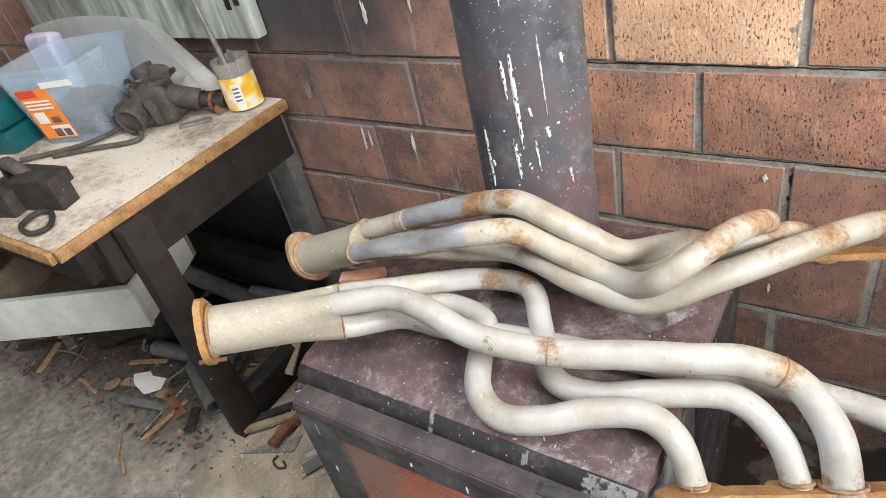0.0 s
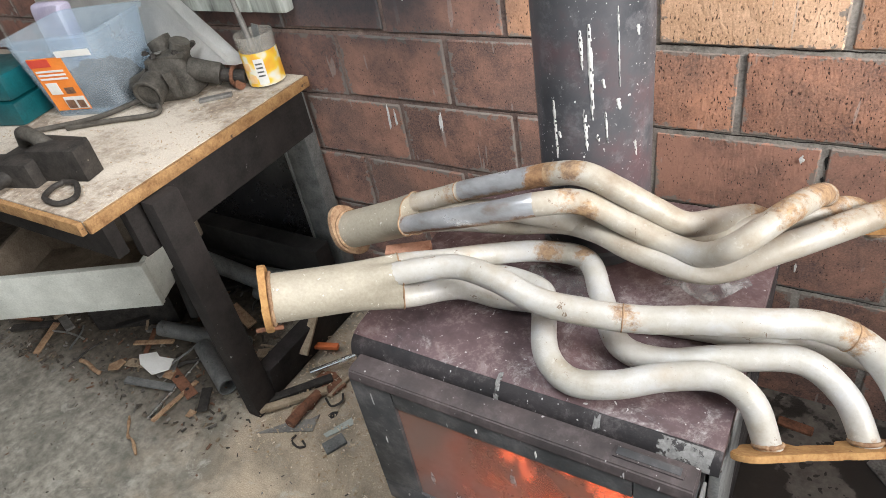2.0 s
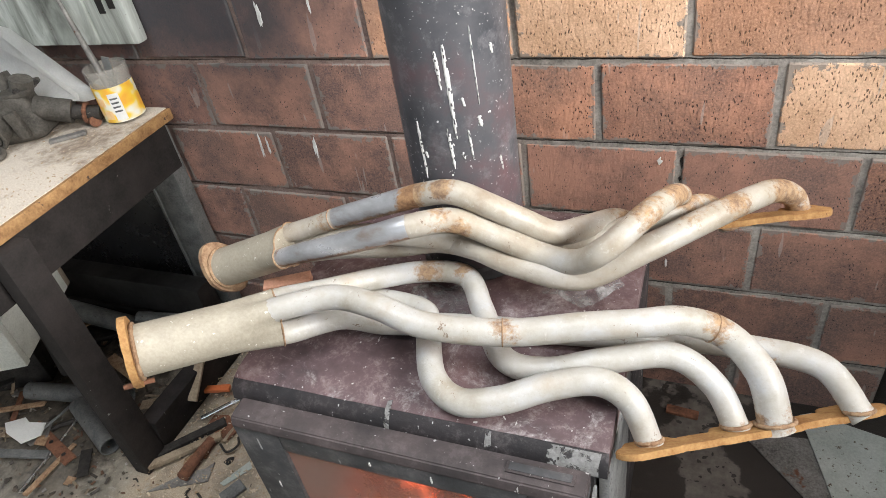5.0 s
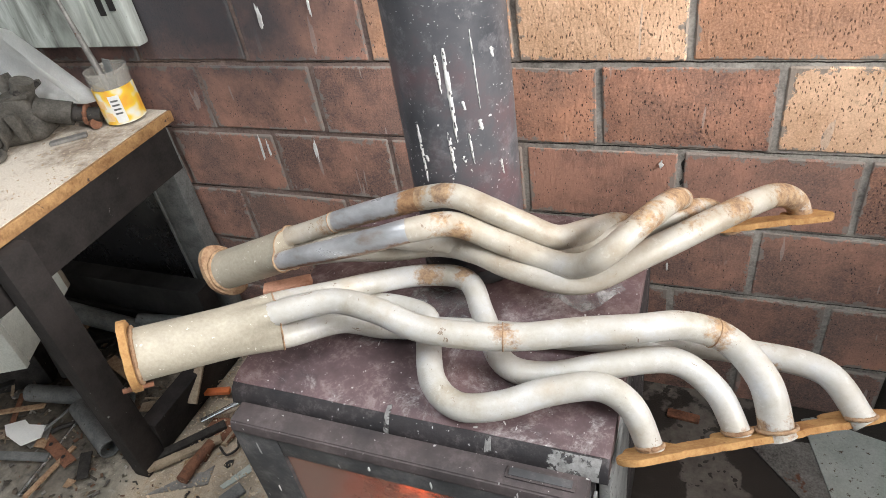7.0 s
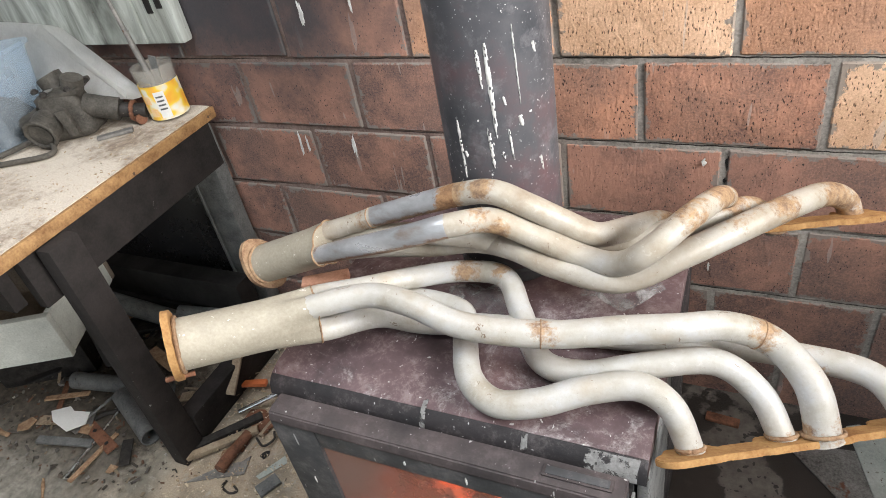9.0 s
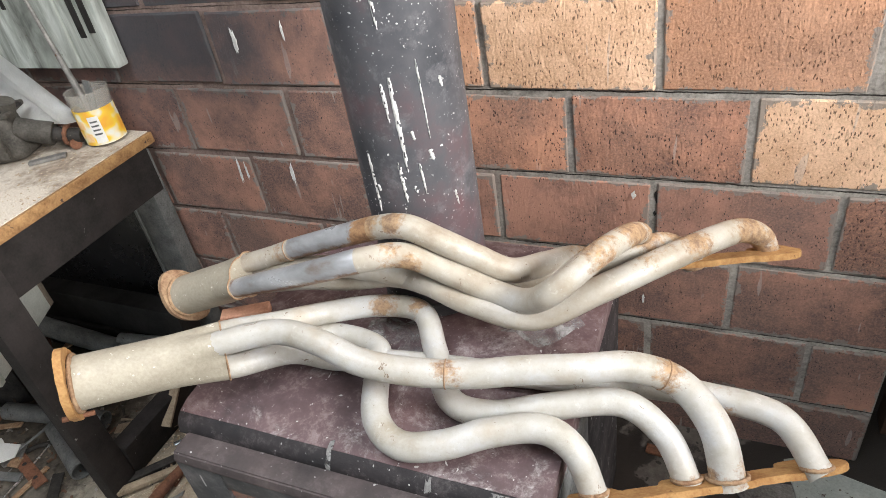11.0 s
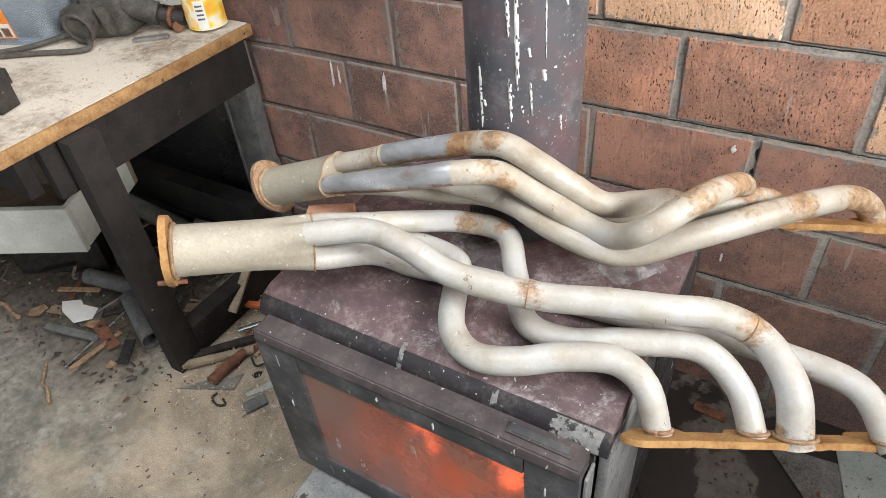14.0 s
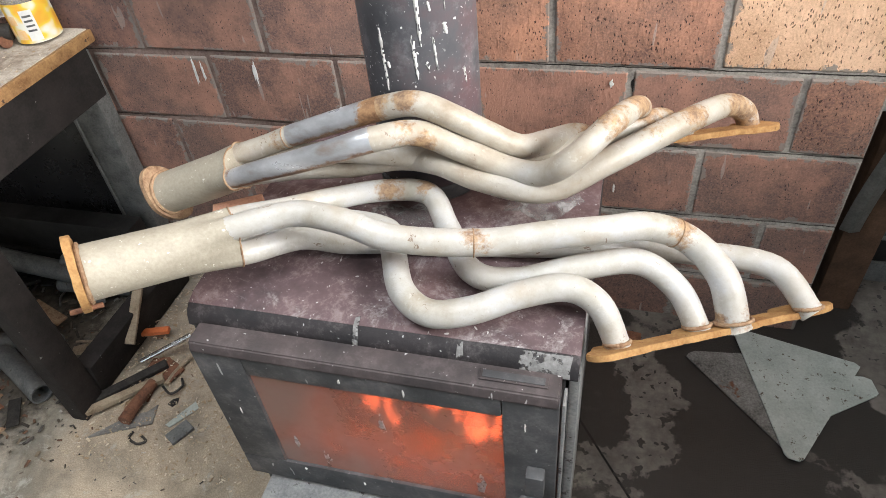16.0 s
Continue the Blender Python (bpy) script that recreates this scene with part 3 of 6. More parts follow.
def stove_top(profile):
    """A plate along the stove with the given section, slightly uneven."""
    bm = bmesh.new()
    n = 24
    rings = [[bm.verts.new((SX0 + (SX1 - SX0) * k / n, y, z + 0.0012 * noise.noise((k * 0.9, y * 9, z * 5)))) for y, z in profile] for k in range(n + 1)]
    for a, b in zip(rings, rings[1:]):
        for j in range(len(profile)):
            i = (j + 1) % len(profile)
            bm.faces.new((a[j], a[i], b[i], b[j]))
    bm.faces.new(rings[0])
    bm.faces.new(rings[-1])
    return bm


part("top_plate", stove_top([(SY1, STOP), (SY0 + 0.062, STOP), (SY0 + 0.035, STOP - 0.002), (SY0 + 0.018, STOP - 0.008), (SY0 + 0.018, STOP - 0.043), (SY1, STOP - 0.043)]), M_STOVE_TOP, stove, "heat-reddened dusty iron top")
part("rolled_edge", stove_top([(SY0 + 0.0175, STOP - 0.0082), (SY0 + 0.010, STOP - 0.014), (SY0 + 0.005, STOP - 0.021), (SY0 + 0.001, STOP - 0.036), (SY0 + 0.005, STOP - 0.043), (SY0 + 0.0175, STOP - 0.043)]), M_STOVE_EDGE, stove, "worn black rolled edge")
# the right side is darker in its rear part than in front
part("side_panel", box((SX1 - 0.012, 0.8005, 0.05), (SX1 + 0.001, SY1 - 0.02, STOP - 0.04), 0.003), M_STOVE_EDGE, stove)
part("side_panel", box((SX1 - 0.012, SY0 + 0.012, 0.05), (SX1 + 0.002, 0.80, STOP - 0.04), 0.003), M_STOVE_SIDE, stove, "pale scratched metal side")
part("side_panel", box((SX0 - 0.004, SY0 + 0.01, 0.06), (SX0 + 0.01, SY1 - 0.02, STOP - 0.04), 0.003), M_STOVE, stove)
part("plinth", box((SX0 + 0.02, SY0 + 0.03, 0.0), (SX1 - 0.02, SY1 - 0.03, 0.10), 0.004), M_STOVE, stove)
part("ash_shelf", box((SX0 + 0.050, 0.468, 0.203), (SX1 - 0.050, SY0 + 0.005, 0.221), 0.004), M_STOVE_SIDE, stove, "dusty grey ash shelf")
part("ash_drawer", box((SX0 + 0.03, SY0 - 0.006, 0.105), (SX1 - 0.03, SY0 + 0.005, 0.200), 0.003), M_STOVE, stove)
DY0, DY1 = 0.548, 0.582
GX0, GX1, GZ0, GZ1 = -0.334, 0.030, 0.284, 0.514


stove_door = part("door", box((-0.412, DY0, 0.228), (0.102, DY1, GZ0), 0.003), M_STOVE, stove, "black iron door splashed with paint")
part("stile", box((-0.412, DY0, GZ0 + 0.0005), (GX0, DY1, 0.551), 0.003), M_STOVE, stove_door)
part("stile", box((GX1, DY0, GZ0 + 0.0005), (0.102, DY1, 0.551), 0.003), M_STOVE, stove_door)
part("head_rail", box((GX0 + 0.0005, DY0, GZ1), (GX1 - 0.0005, DY1, 0.551), 0.003), M_STOVE, stove_door)
pane = part("glass_pane", box((GX0 + 0.001, DY0 + 0.005, GZ0 + 0.001), (GX1 - 0.001, DY0 + 0.010, GZ1 - 0.001)), M_STOVE_GLASS, stove_door, "sooty heat-proof glass", smooth=False)
pane.visible_shadow = False


def trim_bar():
    """The ledge along the head of the door, sloping to its lip."""
    bm = bmesh.new()
    profile = [(DY1 + 0.002, 0.573), (0.560, 0.573), (0.549, 0.570), (0.5445, 0.560), (0.544, 0.555), (0.547, 0.5515), (DY1 + 0.002, 0.5515)]
    a, b = ([bm.verts.new((x, y, z)) for y, z in profile] for x in (-0.408, 0.101))
    for j in range(len(profile)):
        i = (j + 1) % len(profile)
        bm.faces.new((a[j], a[i], b[i], b[j]))
    bm.faces.new(a)
    bm.faces.new(b)
    bmesh.ops.bevel(bm, geom=list(bm.edges), offset=0.002, segments=2, affect="EDGES")
    return bm


ledge = part("ledge", trim_bar(), M_STOVE_GREY, stove_door, "greyish sloping ledge over the pane")
name_plate = part("name_plate", box((0.000, 0.5585, 0.5725), (0.086, 0.5755, 0.5752), 0.0011), M_STOVE_GREY, stove_door, "blank worn plate")
part("rim", box((0.004, 0.5615, 0.5752), (0.082, 0.5725, 0.5764), 0.0005), M_STOVE, name_plate)
part("latch", box((0.062, 0.528, 0.36), (0.088, 0.548, 0.41), 0.004), M_STOVE, stove_door)
part("latch_handle", box((0.055, 0.515, 0.34), (0.098, 0.530, 0.362), 0.005), M_STOVE, stove_door)
# thin pale strip: the front edge of the side panel
part("side_panel_edge", box((0.1045, 0.556, 0.12), (0.1085, 0.584, 0.548), 0.001), M_STOVE_SIDE, stove)
part("firebox_lining", box((SX0 + 0.022, SY1 - 0.06, 0.127), (SX1 - 0.026, SY1 - 0.022, 0.525), 0.004), M_FIREBRICK, stove)
ember_bm = box((SX0 + 0.03, SY0 + 0.02, 0.126), (SX1 - 0.03, SY1 - 0.065, 0.20), 0.0)
bmesh.ops.subdivide_edges(ember_bm, edges=list(ember_bm.edges), cuts=12, use_grid_fill=True)
rough_up(ember_bm, 0.012, 40)
part("ember_bed", ember_bm, M_EMBER, stove, "glowing ember bed")
for p, q, r in (((-0.33, 0.70, 0.23), (0.02, 0.74, 0.25), 0.038), ((-0.25, 0.80, 0.25), (0.05, 0.70, 0.29), 0.034), ((-0.30, 0.78, 0.30), (-0.05, 0.82, 0.31), 0.03)):
    part("log", rough_up(sweep([Vector(p).lerp(Vector(q), k / 8) for k in range(9)], r, 12), 0.008, 25), M_LOG, stove, "charred burning log")


def flame(at, w, h, seed):
    """A tongue of fire: a tapering, wavering sheet with depth."""
    random.seed(seed)
    n = 10
    path = [Vector(at) + Vector((0.5 * w * math.sin(2.2 * k / n + seed), 0.02 * math.sin(3 * k / n + seed), h * k / n)) for k in range(n + 1)]
    return rough_up(sweep(path, lambda u: max(0.002, w * (0.55 + 0.35 * u) * (1 - u)), 10), 0.01, 22)


for at, w, h, seed, hot in (((-0.075, 0.66, 0.37), 0.020, 0.155, 1, True), ((-0.135, 0.70, 0.30), 0.032, 0.22, 2, False), ((-0.205, 0.72, 0.30), 0.036, 0.19, 3, False), ((-0.02, 0.67, 0.30), 0.036, 0.14, 4, False), ((-0.070, 0.65, 0.40), 0.011, 0.11, 5, True), ((-0.26, 0.74, 0.28), 0.03, 0.15, 6, False), ((-0.10, 0.76, 0.30), 0.04, 0.16, 7, False), ((-0.075, 0.64, 0.33), 0.013, 0.17, 8, False), ((-0.105, 0.65, 0.34), 0.011, 0.16, 9, False), ((-0.16, 0.64, 0.33), 0.013, 0.15, 10, False), ((-0.19, 0.66, 0.35), 0.010, 0.14, 11, False), ((0.005, 0.65, 0.33), 0.012, 0.13, 12, False), ((-0.225, 0.65, 0.32), 0.010, 0.12, 13, False)):
    part("flame", flame(at, w, h, seed), M_FLAME_HOT if hot else M_FLAME, stove, "bright yellow flame" if hot else "orange flame")

# ---- flue ----
FLUE_X, FLUE_Y, FLUE_R = -0.156, 0.950, 0.0840
flue = thing("flue_pipe", (FLUE_X, FLUE_Y, STOP), "black iron flue pipe splashed with white paint", "flue")
part("pipe", sweep([(FLUE_X, FLUE_Y, STOP + 2.12 * k / 30) for k in range(31)], lambda u: FLUE_R * (1 + 0.004 * math.sin(9 * u)), 40), M_FLUE, flue)
part("collar", lathe([(0.0855, 0), (0.089, 0.004), (0.089, 0.022), (0.0855, 0.026)], (FLUE_X, FLUE_Y, STOP), 40), M_STOVE, flue)


# ---- exhaust headers ----
def rim_of(tubes, end, d):
    """The outline round four tube mouths: distance from the collector's axis by angle."""
    side = d.cross(Vector((0, 0, 1))).normalized()
    up = side.cross(d)
    mouths = [((Vector(p[0]) - end).dot(side), (Vector(p[0]) - end).dot(up)) for p in tubes]

    def rim(t):
        most = 0.033
        for x, y in mouths:
            along = x * math.cos(t) + y * math.sin(t)
            inside = (R_TUBE * 0.9 + 0.0012) ** 2 - (x * x + y * y - along * along)
            if inside > 0:
                most = max(most, along + math.sqrt(inside))
        return most

    return rim


def collector(a, b, r0, rim):
    """The pipe into which four tubes run: round at its flange, four-lobed at the weld."""
    a, b = Vector(a), Vector(b)
    d = (b - a).normalized()
    side = d.cross(Vector((0, 0, 1))).normalized()
    up = side.cross(d)
    bm = bmesh.new()
    rings = []
    for k in range(15):
        u = k / 14
        lobe = max(0.0, (u - 0.60) / 0.40) ** 1.3
        ring = []
        for j in range(32):
            t = 2 * math.pi * j / 32
            r = r0 + (rim(t) - r0) * lobe
            ring.append(bm.verts.new(a + (b - a) * u + r * (math.cos(t) * side + math.sin(t) * up)))
        rings.append(ring)
    for p, q in zip(rings, rings[1:]):
        for k in range(32):
            bm.faces.new((p[k], p[(k + 1) % 32], q[(k + 1) % 32], q[k]))
    bm.faces.new(rings[-1])
    inner = [bm.verts.new(a + (v.co - a) * 0.93) for v in rings[0]]
    deep = [bm.verts.new(v.co + d * 0.08) for v in inner]
    for k in range(32):
        n = (k + 1) % 32
        bm.faces.new((rings[0][k], rings[0][n], inner[n], inner[k]))
        bm.faces.new((inner[k], inner[n], deep[n], deep[k]))
    bm.faces.new(deep)
    return bm


def lobed_weld(a, b, rim, thick):
    """The bead round the four-lobed end of a collector."""
    d = (Vector(b) - Vector(a)).normalized()
    side = d.cross(Vector((0, 0, 1))).normalized()
    up = side.cross(d)
    path = []
    for k in range(65):
        t = 2 * math.pi * k / 64
        r = rim(t) + 0.0002
        path.append(Vector(b) + r * (math.cos(t) * side + math.sin(t) * up))
    return sweep(path, lambda u: thick * (1 + 0.5 * noise.noise((u * 30, thick * 900, 0))), 8, closed_ends=False)


def ring_weld(at, d, r, thick, seed, sides=40):
    """A bead round a pipe."""
    d = Vector(d).normalized()
    side = d.orthogonal().normalized()
    up = d.cross(side)
    path = []
    for k in range(sides + 1):
        t = 2 * math.pi * k / sides
        w = 1 + 0.025 * noise.noise((math.cos(t) * 3 + seed, math.sin(t) * 3, seed))
        path.append(Vector(at) + r * w * (math.cos(t) * side + math.sin(t) * up))
    return sweep(path, lambda u: thick * (1 + 0.5 * noise.noise((u * 30, seed, 0))), 8, closed_ends=False)


def eared_flange(at, d, r, ear, thick, spin):
    """A two-bolt collector flange: a ring with two ears, bored."""
    d = Vector(d).normalized()
    side = d.cross(Vector((0, 0, 1))).normalized()
    up = side.cross(d)
    out = []
    for k in range(48):
        t = 2 * math.pi * k / 48
        e = abs(math.cos(t - radians(spin))) ** 5
        out.append((r + (ear - r) * e, t))
    bm = bmesh.new()
    rings = []
    for rr, h in ((0.86 * r, 0.0), (1.0, 0.0), (1.0, thick), (0.86 * r, thick)):
        ring = []
        for o, t in out:
            q = rr if rr < 0.5 else o
            ring.append(bm.verts.new(Vector(at) - d * h + q * (math.cos(t) * side + math.sin(t) * up)))
        rings.append(ring)
    for p, q in zip(rings, rings[1:] + rings[:1]):
        for k in range(48):
            bm.faces.new((p[k], p[(k + 1) % 48], q[(k + 1) % 48], q[k]))
    bmesh.ops.bevel(bm, geom=[e for e in bm.edges if e.calc_face_angle(0) > 1.0], offset=0.0015, segments=1, affect="EDGES")
    return rough_up(bm, 0.0012, 60)


def head_flange(a, b, ports, thick, normal):
    """The long plate that bolts to the engine: waisted between its ports, lobed at each, with bolt holes."""
    a, b = Vector(a), Vector(b)
    L = (b - a).length
    ex = (b - a).normalized()
    ey = Vector(normal).cross(ex).normalized()
    m = Matrix.Translation(a) @ Matrix((ex, ey, ex.cross(ey))).transposed().to_4x4()
    n = 120
    up, lo = [], []
    for k in range(n + 1):
        s = L * k / n
        near = min(abs(s - p) for p in ports)
        # stepped lobes behind each port, an almost straight edge in front
        lobe = min(1.0, max(0.0, (0.034 - near) / 0.007))
        back = 0.013 + 0.013 * lobe + 0.0006 * math.sin(90 * s)
        fore = 0.0175 + 0.0025 * lobe + 0.0008 * math.sin(70 * s)
        end = min(s, L - s)
        cap = min(1.0, math.sqrt(max(0.0, end) / 0.014) + 0.05)
        up.append((s, back * cap))
        lo.append((s, -fore * cap))
    return plate(up + lo[::-1], thick, m, 0.0012)


R_TUBE = 0.0190


def girth(*stops):
    """The radius along a tube, from even stops given as shares of R_TUBE."""
    def radius(u):
        f = u * (len(stops) - 1)
        i = min(int(f), len(stops) - 2)
        return R_TUBE * (stops[i] + (stops[i + 1] - stops[i]) * (f - i))

    return radius


FRONT_GIRTH = [girth(0.93, 0.95, 0.96, 0.96, 1.0, 1.14), girth(0.92, 0.90, 0.90, 0.92, 0.90, 0.82), girth(0.92, 0.90, 0.90, 0.92, 0.92, 0.80), girth(0.92, 0.90, 0.95, 0.98, 0.95, 0.79)]
REAR_GIRTH = [girth(0.84, 0.90, 0.95, 0.95, 0.93), girth(0.80, 0.92, 0.95, 0.93, 0.88, 0.78), girth(0.84, 0.92, 0.95, 1.0, 0.95, 0.88), girth(0.86, 0.9, 0.9, 0.92)]


def tube_weld(path, x, radius, thick, seed):
    """A bead where a tube's middle line passes x."""
    line = spline(path)
    i = min(range(1, len(line) - 1), key=lambda k: abs(line[k].x - x))
    return ring_weld(line[i], line[i + 1] - line[i - 1], radius, thick, seed)


def tucked(p, end, d):
    """Where a tube begins inside its collector."""
    off = Vector(p) - end
    off -= d * off.dot(d)
    return end - d * 0.028 + off * 0.45


front = thing("exhaust_header", (0.0, 0.68, STOP), "long exhaust header in pale flaking paint with rusty flanges", "exhaust header", "exhaust headers on the stove")
FC0, FC1 = Vector((-0.500, 0.533, 0.701)), Vector((-0.363, 0.665, 0.669))
dF = (FC1 - FC0).normalized()
part("collector_flange", eared_flange(FC0, dF, 0.046, 0.060, 0.010, 78), M_RUST_PALE, front, "rusty two-bolt flange")
part("weld", ring_weld(FC0 + dF * 0.003, dF, 0.0385, 0.003, 3), M_RUST_WELD, front)
part("stud", sweep([FC0 + Vector((0.0, -0.01, -0.050)) - dF * 0.028, FC0 + Vector((0.0, -0.01, -0.050)) + dF * 0.012], 0.0038, 10), M_RUST_DARK, front)
FRONT_TUBES = [
    [(-0.352, 0.652, 0.695), (-0.276, 0.685, 0.703), (-0.206, 0.681, 0.703), (-0.141, 0.670, 0.693), (-0.070, 0.674, 0.689), (-0.002, 0.691, 0.684), (0.067, 0.711, 0.688), (0.133, 0.730, 0.688), (0.187, 0.754, 0.680), (0.240, 0.766, 0.653), (0.284, 0.735, 0.624), (0.304, 0.705, 0.575)],
    [(-0.372, 0.676, 0.687), (-0.323, 0.737, 0.664), (-0.264, 0.794, 0.648), (-0.197, 0.830, 0.642), (-0.128, 0.827, 0.644), (-0.088, 0.775, 0.628), (-0.037, 0.699, 0.620), (0.024, 0.689, 0.621), (0.097, 0.706, 0.637), (0.177, 0.733, 0.637), (0.231, 0.723, 0.606), (0.260, 0.694, 0.570)],
    [(-0.350, 0.653, 0.650), (-0.293, 0.713, 0.633), (-0.231, 0.729, 0.619), (-0.159, 0.744, 0.617), (-0.087, 0.753, 0.617), (-0.014, 0.759, 0.617), (0.058, 0.765, 0.620), (0.129, 0.771, 0.621), (0.195, 0.801, 0.601), (0.268, 0.804, 0.599), (0.355, 0.788, 0.601), (0.397, 0.745, 0.575)],
    [(-0.374, 0.677, 0.649), (-0.323, 0.733, 0.629), (-0.264, 0.778, 0.617), (-0.180, 0.765, 0.621), (-0.155, 0.720, 0.623), (-0.118, 0.642, 0.626), (-0.074, 0.615, 0.619), (-0.019, 0.624, 0.625), (0.037, 0.650, 0.636), (0.095, 0.668, 0.640), (0.136, 0.661, 0.622), (0.162, 0.640, 0.579)],
]
front_rim = rim_of(FRONT_TUBES, FC1, dF)
part("collector", collector(FC0, FC1, 0.037, front_rim), M_PIPE_BEIGE, front, "beige painted collector")
part("weld", lobed_weld(FC0, FC1, front_rim, 0.0013), M_RUST_WELD, front)
for k, path in enumerate(FRONT_TUBES):
    foot = Vector(path[-1]) + (Vector(path[-1]) - Vector(path[-2])).normalized() * 0.010
    part("tube", sweep(spline([tucked(path[0], FC1, dF), *path, foot]), FRONT_GIRTH[k], 28), M_PIPE, front)
    part("weld", ring_weld(Vector(path[-1]) + Vector((0, 0, 0.002)), (0.25, -0.55, -0.80), FRONT_GIRTH[k](1.0) + 0.001, 0.0026, 7 + k), M_RUST_WELD, front)
part("weld", tube_weld(FRONT_TUBES[0], -0.024, R_TUBE * 0.96 - 0.0003, 0.0011, 11), M_RUST_WELD, front)
part("weld", tube_weld(FRONT_TUBES[0], 0.222, R_TUBE * 1.0, 0.0010, 12), M_RUST_WELD, front)
FA, FB = Vector((0.126, 0.610, 0.585)), Vector((0.432, 0.780, 0.558))
ex = (FB - FA).normalized()
part("head_flange", head_flange(FA, FB, [(Vector(p[-1]) - FA).dot(ex) for p in FRONT_TUBES], 0.0085, (-0.25, 0.55, 0.80)), M_RUST_PALE, front, "orange rusty plate with four ports")

rear = thing("exhaust_header", (-0.05, 0.88, STOP), "exhaust header in pale paint with bare scorched and rusty stretches", "exhaust header", "exhaust headers on the stove")
RC0, RC1 = Vector((-0.581, 0.809, 0.614)), Vector((-0.430, 0.814, 0.675))
dR = (RC1 - RC0).normalized()
part("collector_flange", eared_flange(RC0, dR, 0.042, 0.054, 0.008, 80), M_RUST_WELD, rear, "rusty two-bolt flange")
part("weld", ring_weld(RC0 + dR * 0.003, dR, 0.0355, 0.003, 21), M_RUST_WELD, rear)
REAR_TUBES = [
    [(-0.437, 0.833, 0.687), (-0.386, 0.841, 0.703), (-0.338, 0.845, 0.722), (-0.286, 0.846, 0.741), (-0.233, 0.845, 0.761), (-0.183, 0.843, 0.779), (-0.132, 0.838, 0.790), (-0.082, 0.841, 0.769), (-0.040, 0.854, 0.739), (0.004, 0.866, 0.713), (0.041, 0.906, 0.700), (0.076, 0.941, 0.691), (0.104, 0.956, 0.672)],
    [(-0.433, 0.786, 0.672), (-0.373, 0.782, 0.696), (-0.307, 0.779, 0.720), (-0.238, 0.778, 0.746), (-0.180, 0.788, 0.763), (-0.129, 0.816, 0.757), (-0.070, 0.828, 0.726), (-0.009, 0.831, 0.699), (0.041, 0.816, 0.705), (0.082, 0.805, 0.740), (0.127, 0.854, 0.766), (0.153, 0.914, 0.756), (0.165, 0.962, 0.728), (0.156, 0.985, 0.686)],
    [(-0.438, 0.801, 0.664), (-0.354, 0.839, 0.660), (-0.261, 0.854, 0.664), (-0.178, 0.850, 0.688), (-0.111, 0.831, 0.699), (-0.044, 0.821, 0.683), (0.047, 0.818, 0.676), (0.126, 0.859, 0.703), (0.208, 0.932, 0.715), (0.262, 0.994, 0.711), (0.296, 1.035, 0.700), (0.322, 1.054, 0.679), (0.334, 1.056, 0.651)],
    [(-0.440, 0.838, 0.654), (-0.366, 0.840, 0.680), (-0.286, 0.842, 0.697), (-0.205, 0.840, 0.702), (-0.126, 0.843, 0.700), (-0.060, 0.868, 0.686), (0.000, 0.891, 0.675), (0.050, 0.904, 0.679), (0.101, 0.923, 0.695), (0.153, 0.948, 0.706), (0.199, 0.984, 0.699), (0.234, 1.000, 0.661)],
]
rear_rim = rim_of(REAR_TUBES, RC1, dR)
part("collector", collector(RC0, RC1, 0.0345, rear_rim), M_PIPE_BEIGE, rear, "beige painted collector")
part("weld", lobed_weld(RC0, RC1, rear_rim, 0.0014), M_RUST_WELD, rear)
for k, path in enumerate(REAR_TUBES):
    pts = [tucked(path[0], RC1, dR), *spline(path)]
    if k < 2:
        n = 8 * 5 if k == 0 else 8 * 4
        s0 = 16 if k == 0 else 0
        part("tube", sweep(pts, REAR_GIRTH[k], 28, closed_ends=False, keep=(n, len(pts))), M_PIPE_TAN, rear)
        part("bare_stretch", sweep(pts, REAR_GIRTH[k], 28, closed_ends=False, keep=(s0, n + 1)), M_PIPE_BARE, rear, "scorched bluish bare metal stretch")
        if s0:
            part("tube", sweep(pts, REAR_GIRTH[k], 28, closed_ends=False, keep=(0, s0 + 1)), M_PIPE_TAN, rear)
    else:
        part("tube", sweep(pts, REAR_GIRTH[k], 28), M_PIPE_TAN, rear)
    part("weld", ring_weld(Vector(path[-1]) + Vector((0, 0, 0.002)), (0.05, 0.1, -1), REAR_GIRTH[k](1.0) + 0.0005, 0.0028, 31 + k), M_RUST_WELD, rear)

part("weld", tube_weld(REAR_TUBES[0], -0.352, R_TUBE * 0.885, 0.0010, 13), M_RUST_WELD, rear)
RA, RB = Vector((0.070, 0.930, 0.676)), Vector((0.376, 1.060, 0.661))
rx = (RB - RA).normalized()
part("head_flange", head_flange(RA, RB, [(Vector(p[-1]) - RA).dot(rx) for p in REAR_TUBES], 0.009, (-0.1, 0.35, 0.93)), M_RUST_PALE, rear, "orange rusty plate with four ports")

# ---- workbench ----
bench = thing("workbench", (-1.6, 0.9, 0), "heavy dark-painted wooden workbench with a dusty top", "workbench")
part("bench_top", rough_up(box((-2.9, 0.575, 0.676), (-1.024, 1.238, 0.700), 0.002), 0.001, 12), M_BENCH, bench, "boarded top under pale sawdust")
part("edge_board", rough_up(box((-1.0235, 0.574, 0.672), (-1.012, 1.239, 0.699), 0.003), 0.0015, 14), M_WOOD_EDGE, bench, "worn bare wooden edge")
part("front_edge", rough_up(box((-2.9, 0.562, 0.672), (-1.0245, 0.5745, 0.699), 0.003), 0.0015, 14), M_WOOD_EDGE, bench)
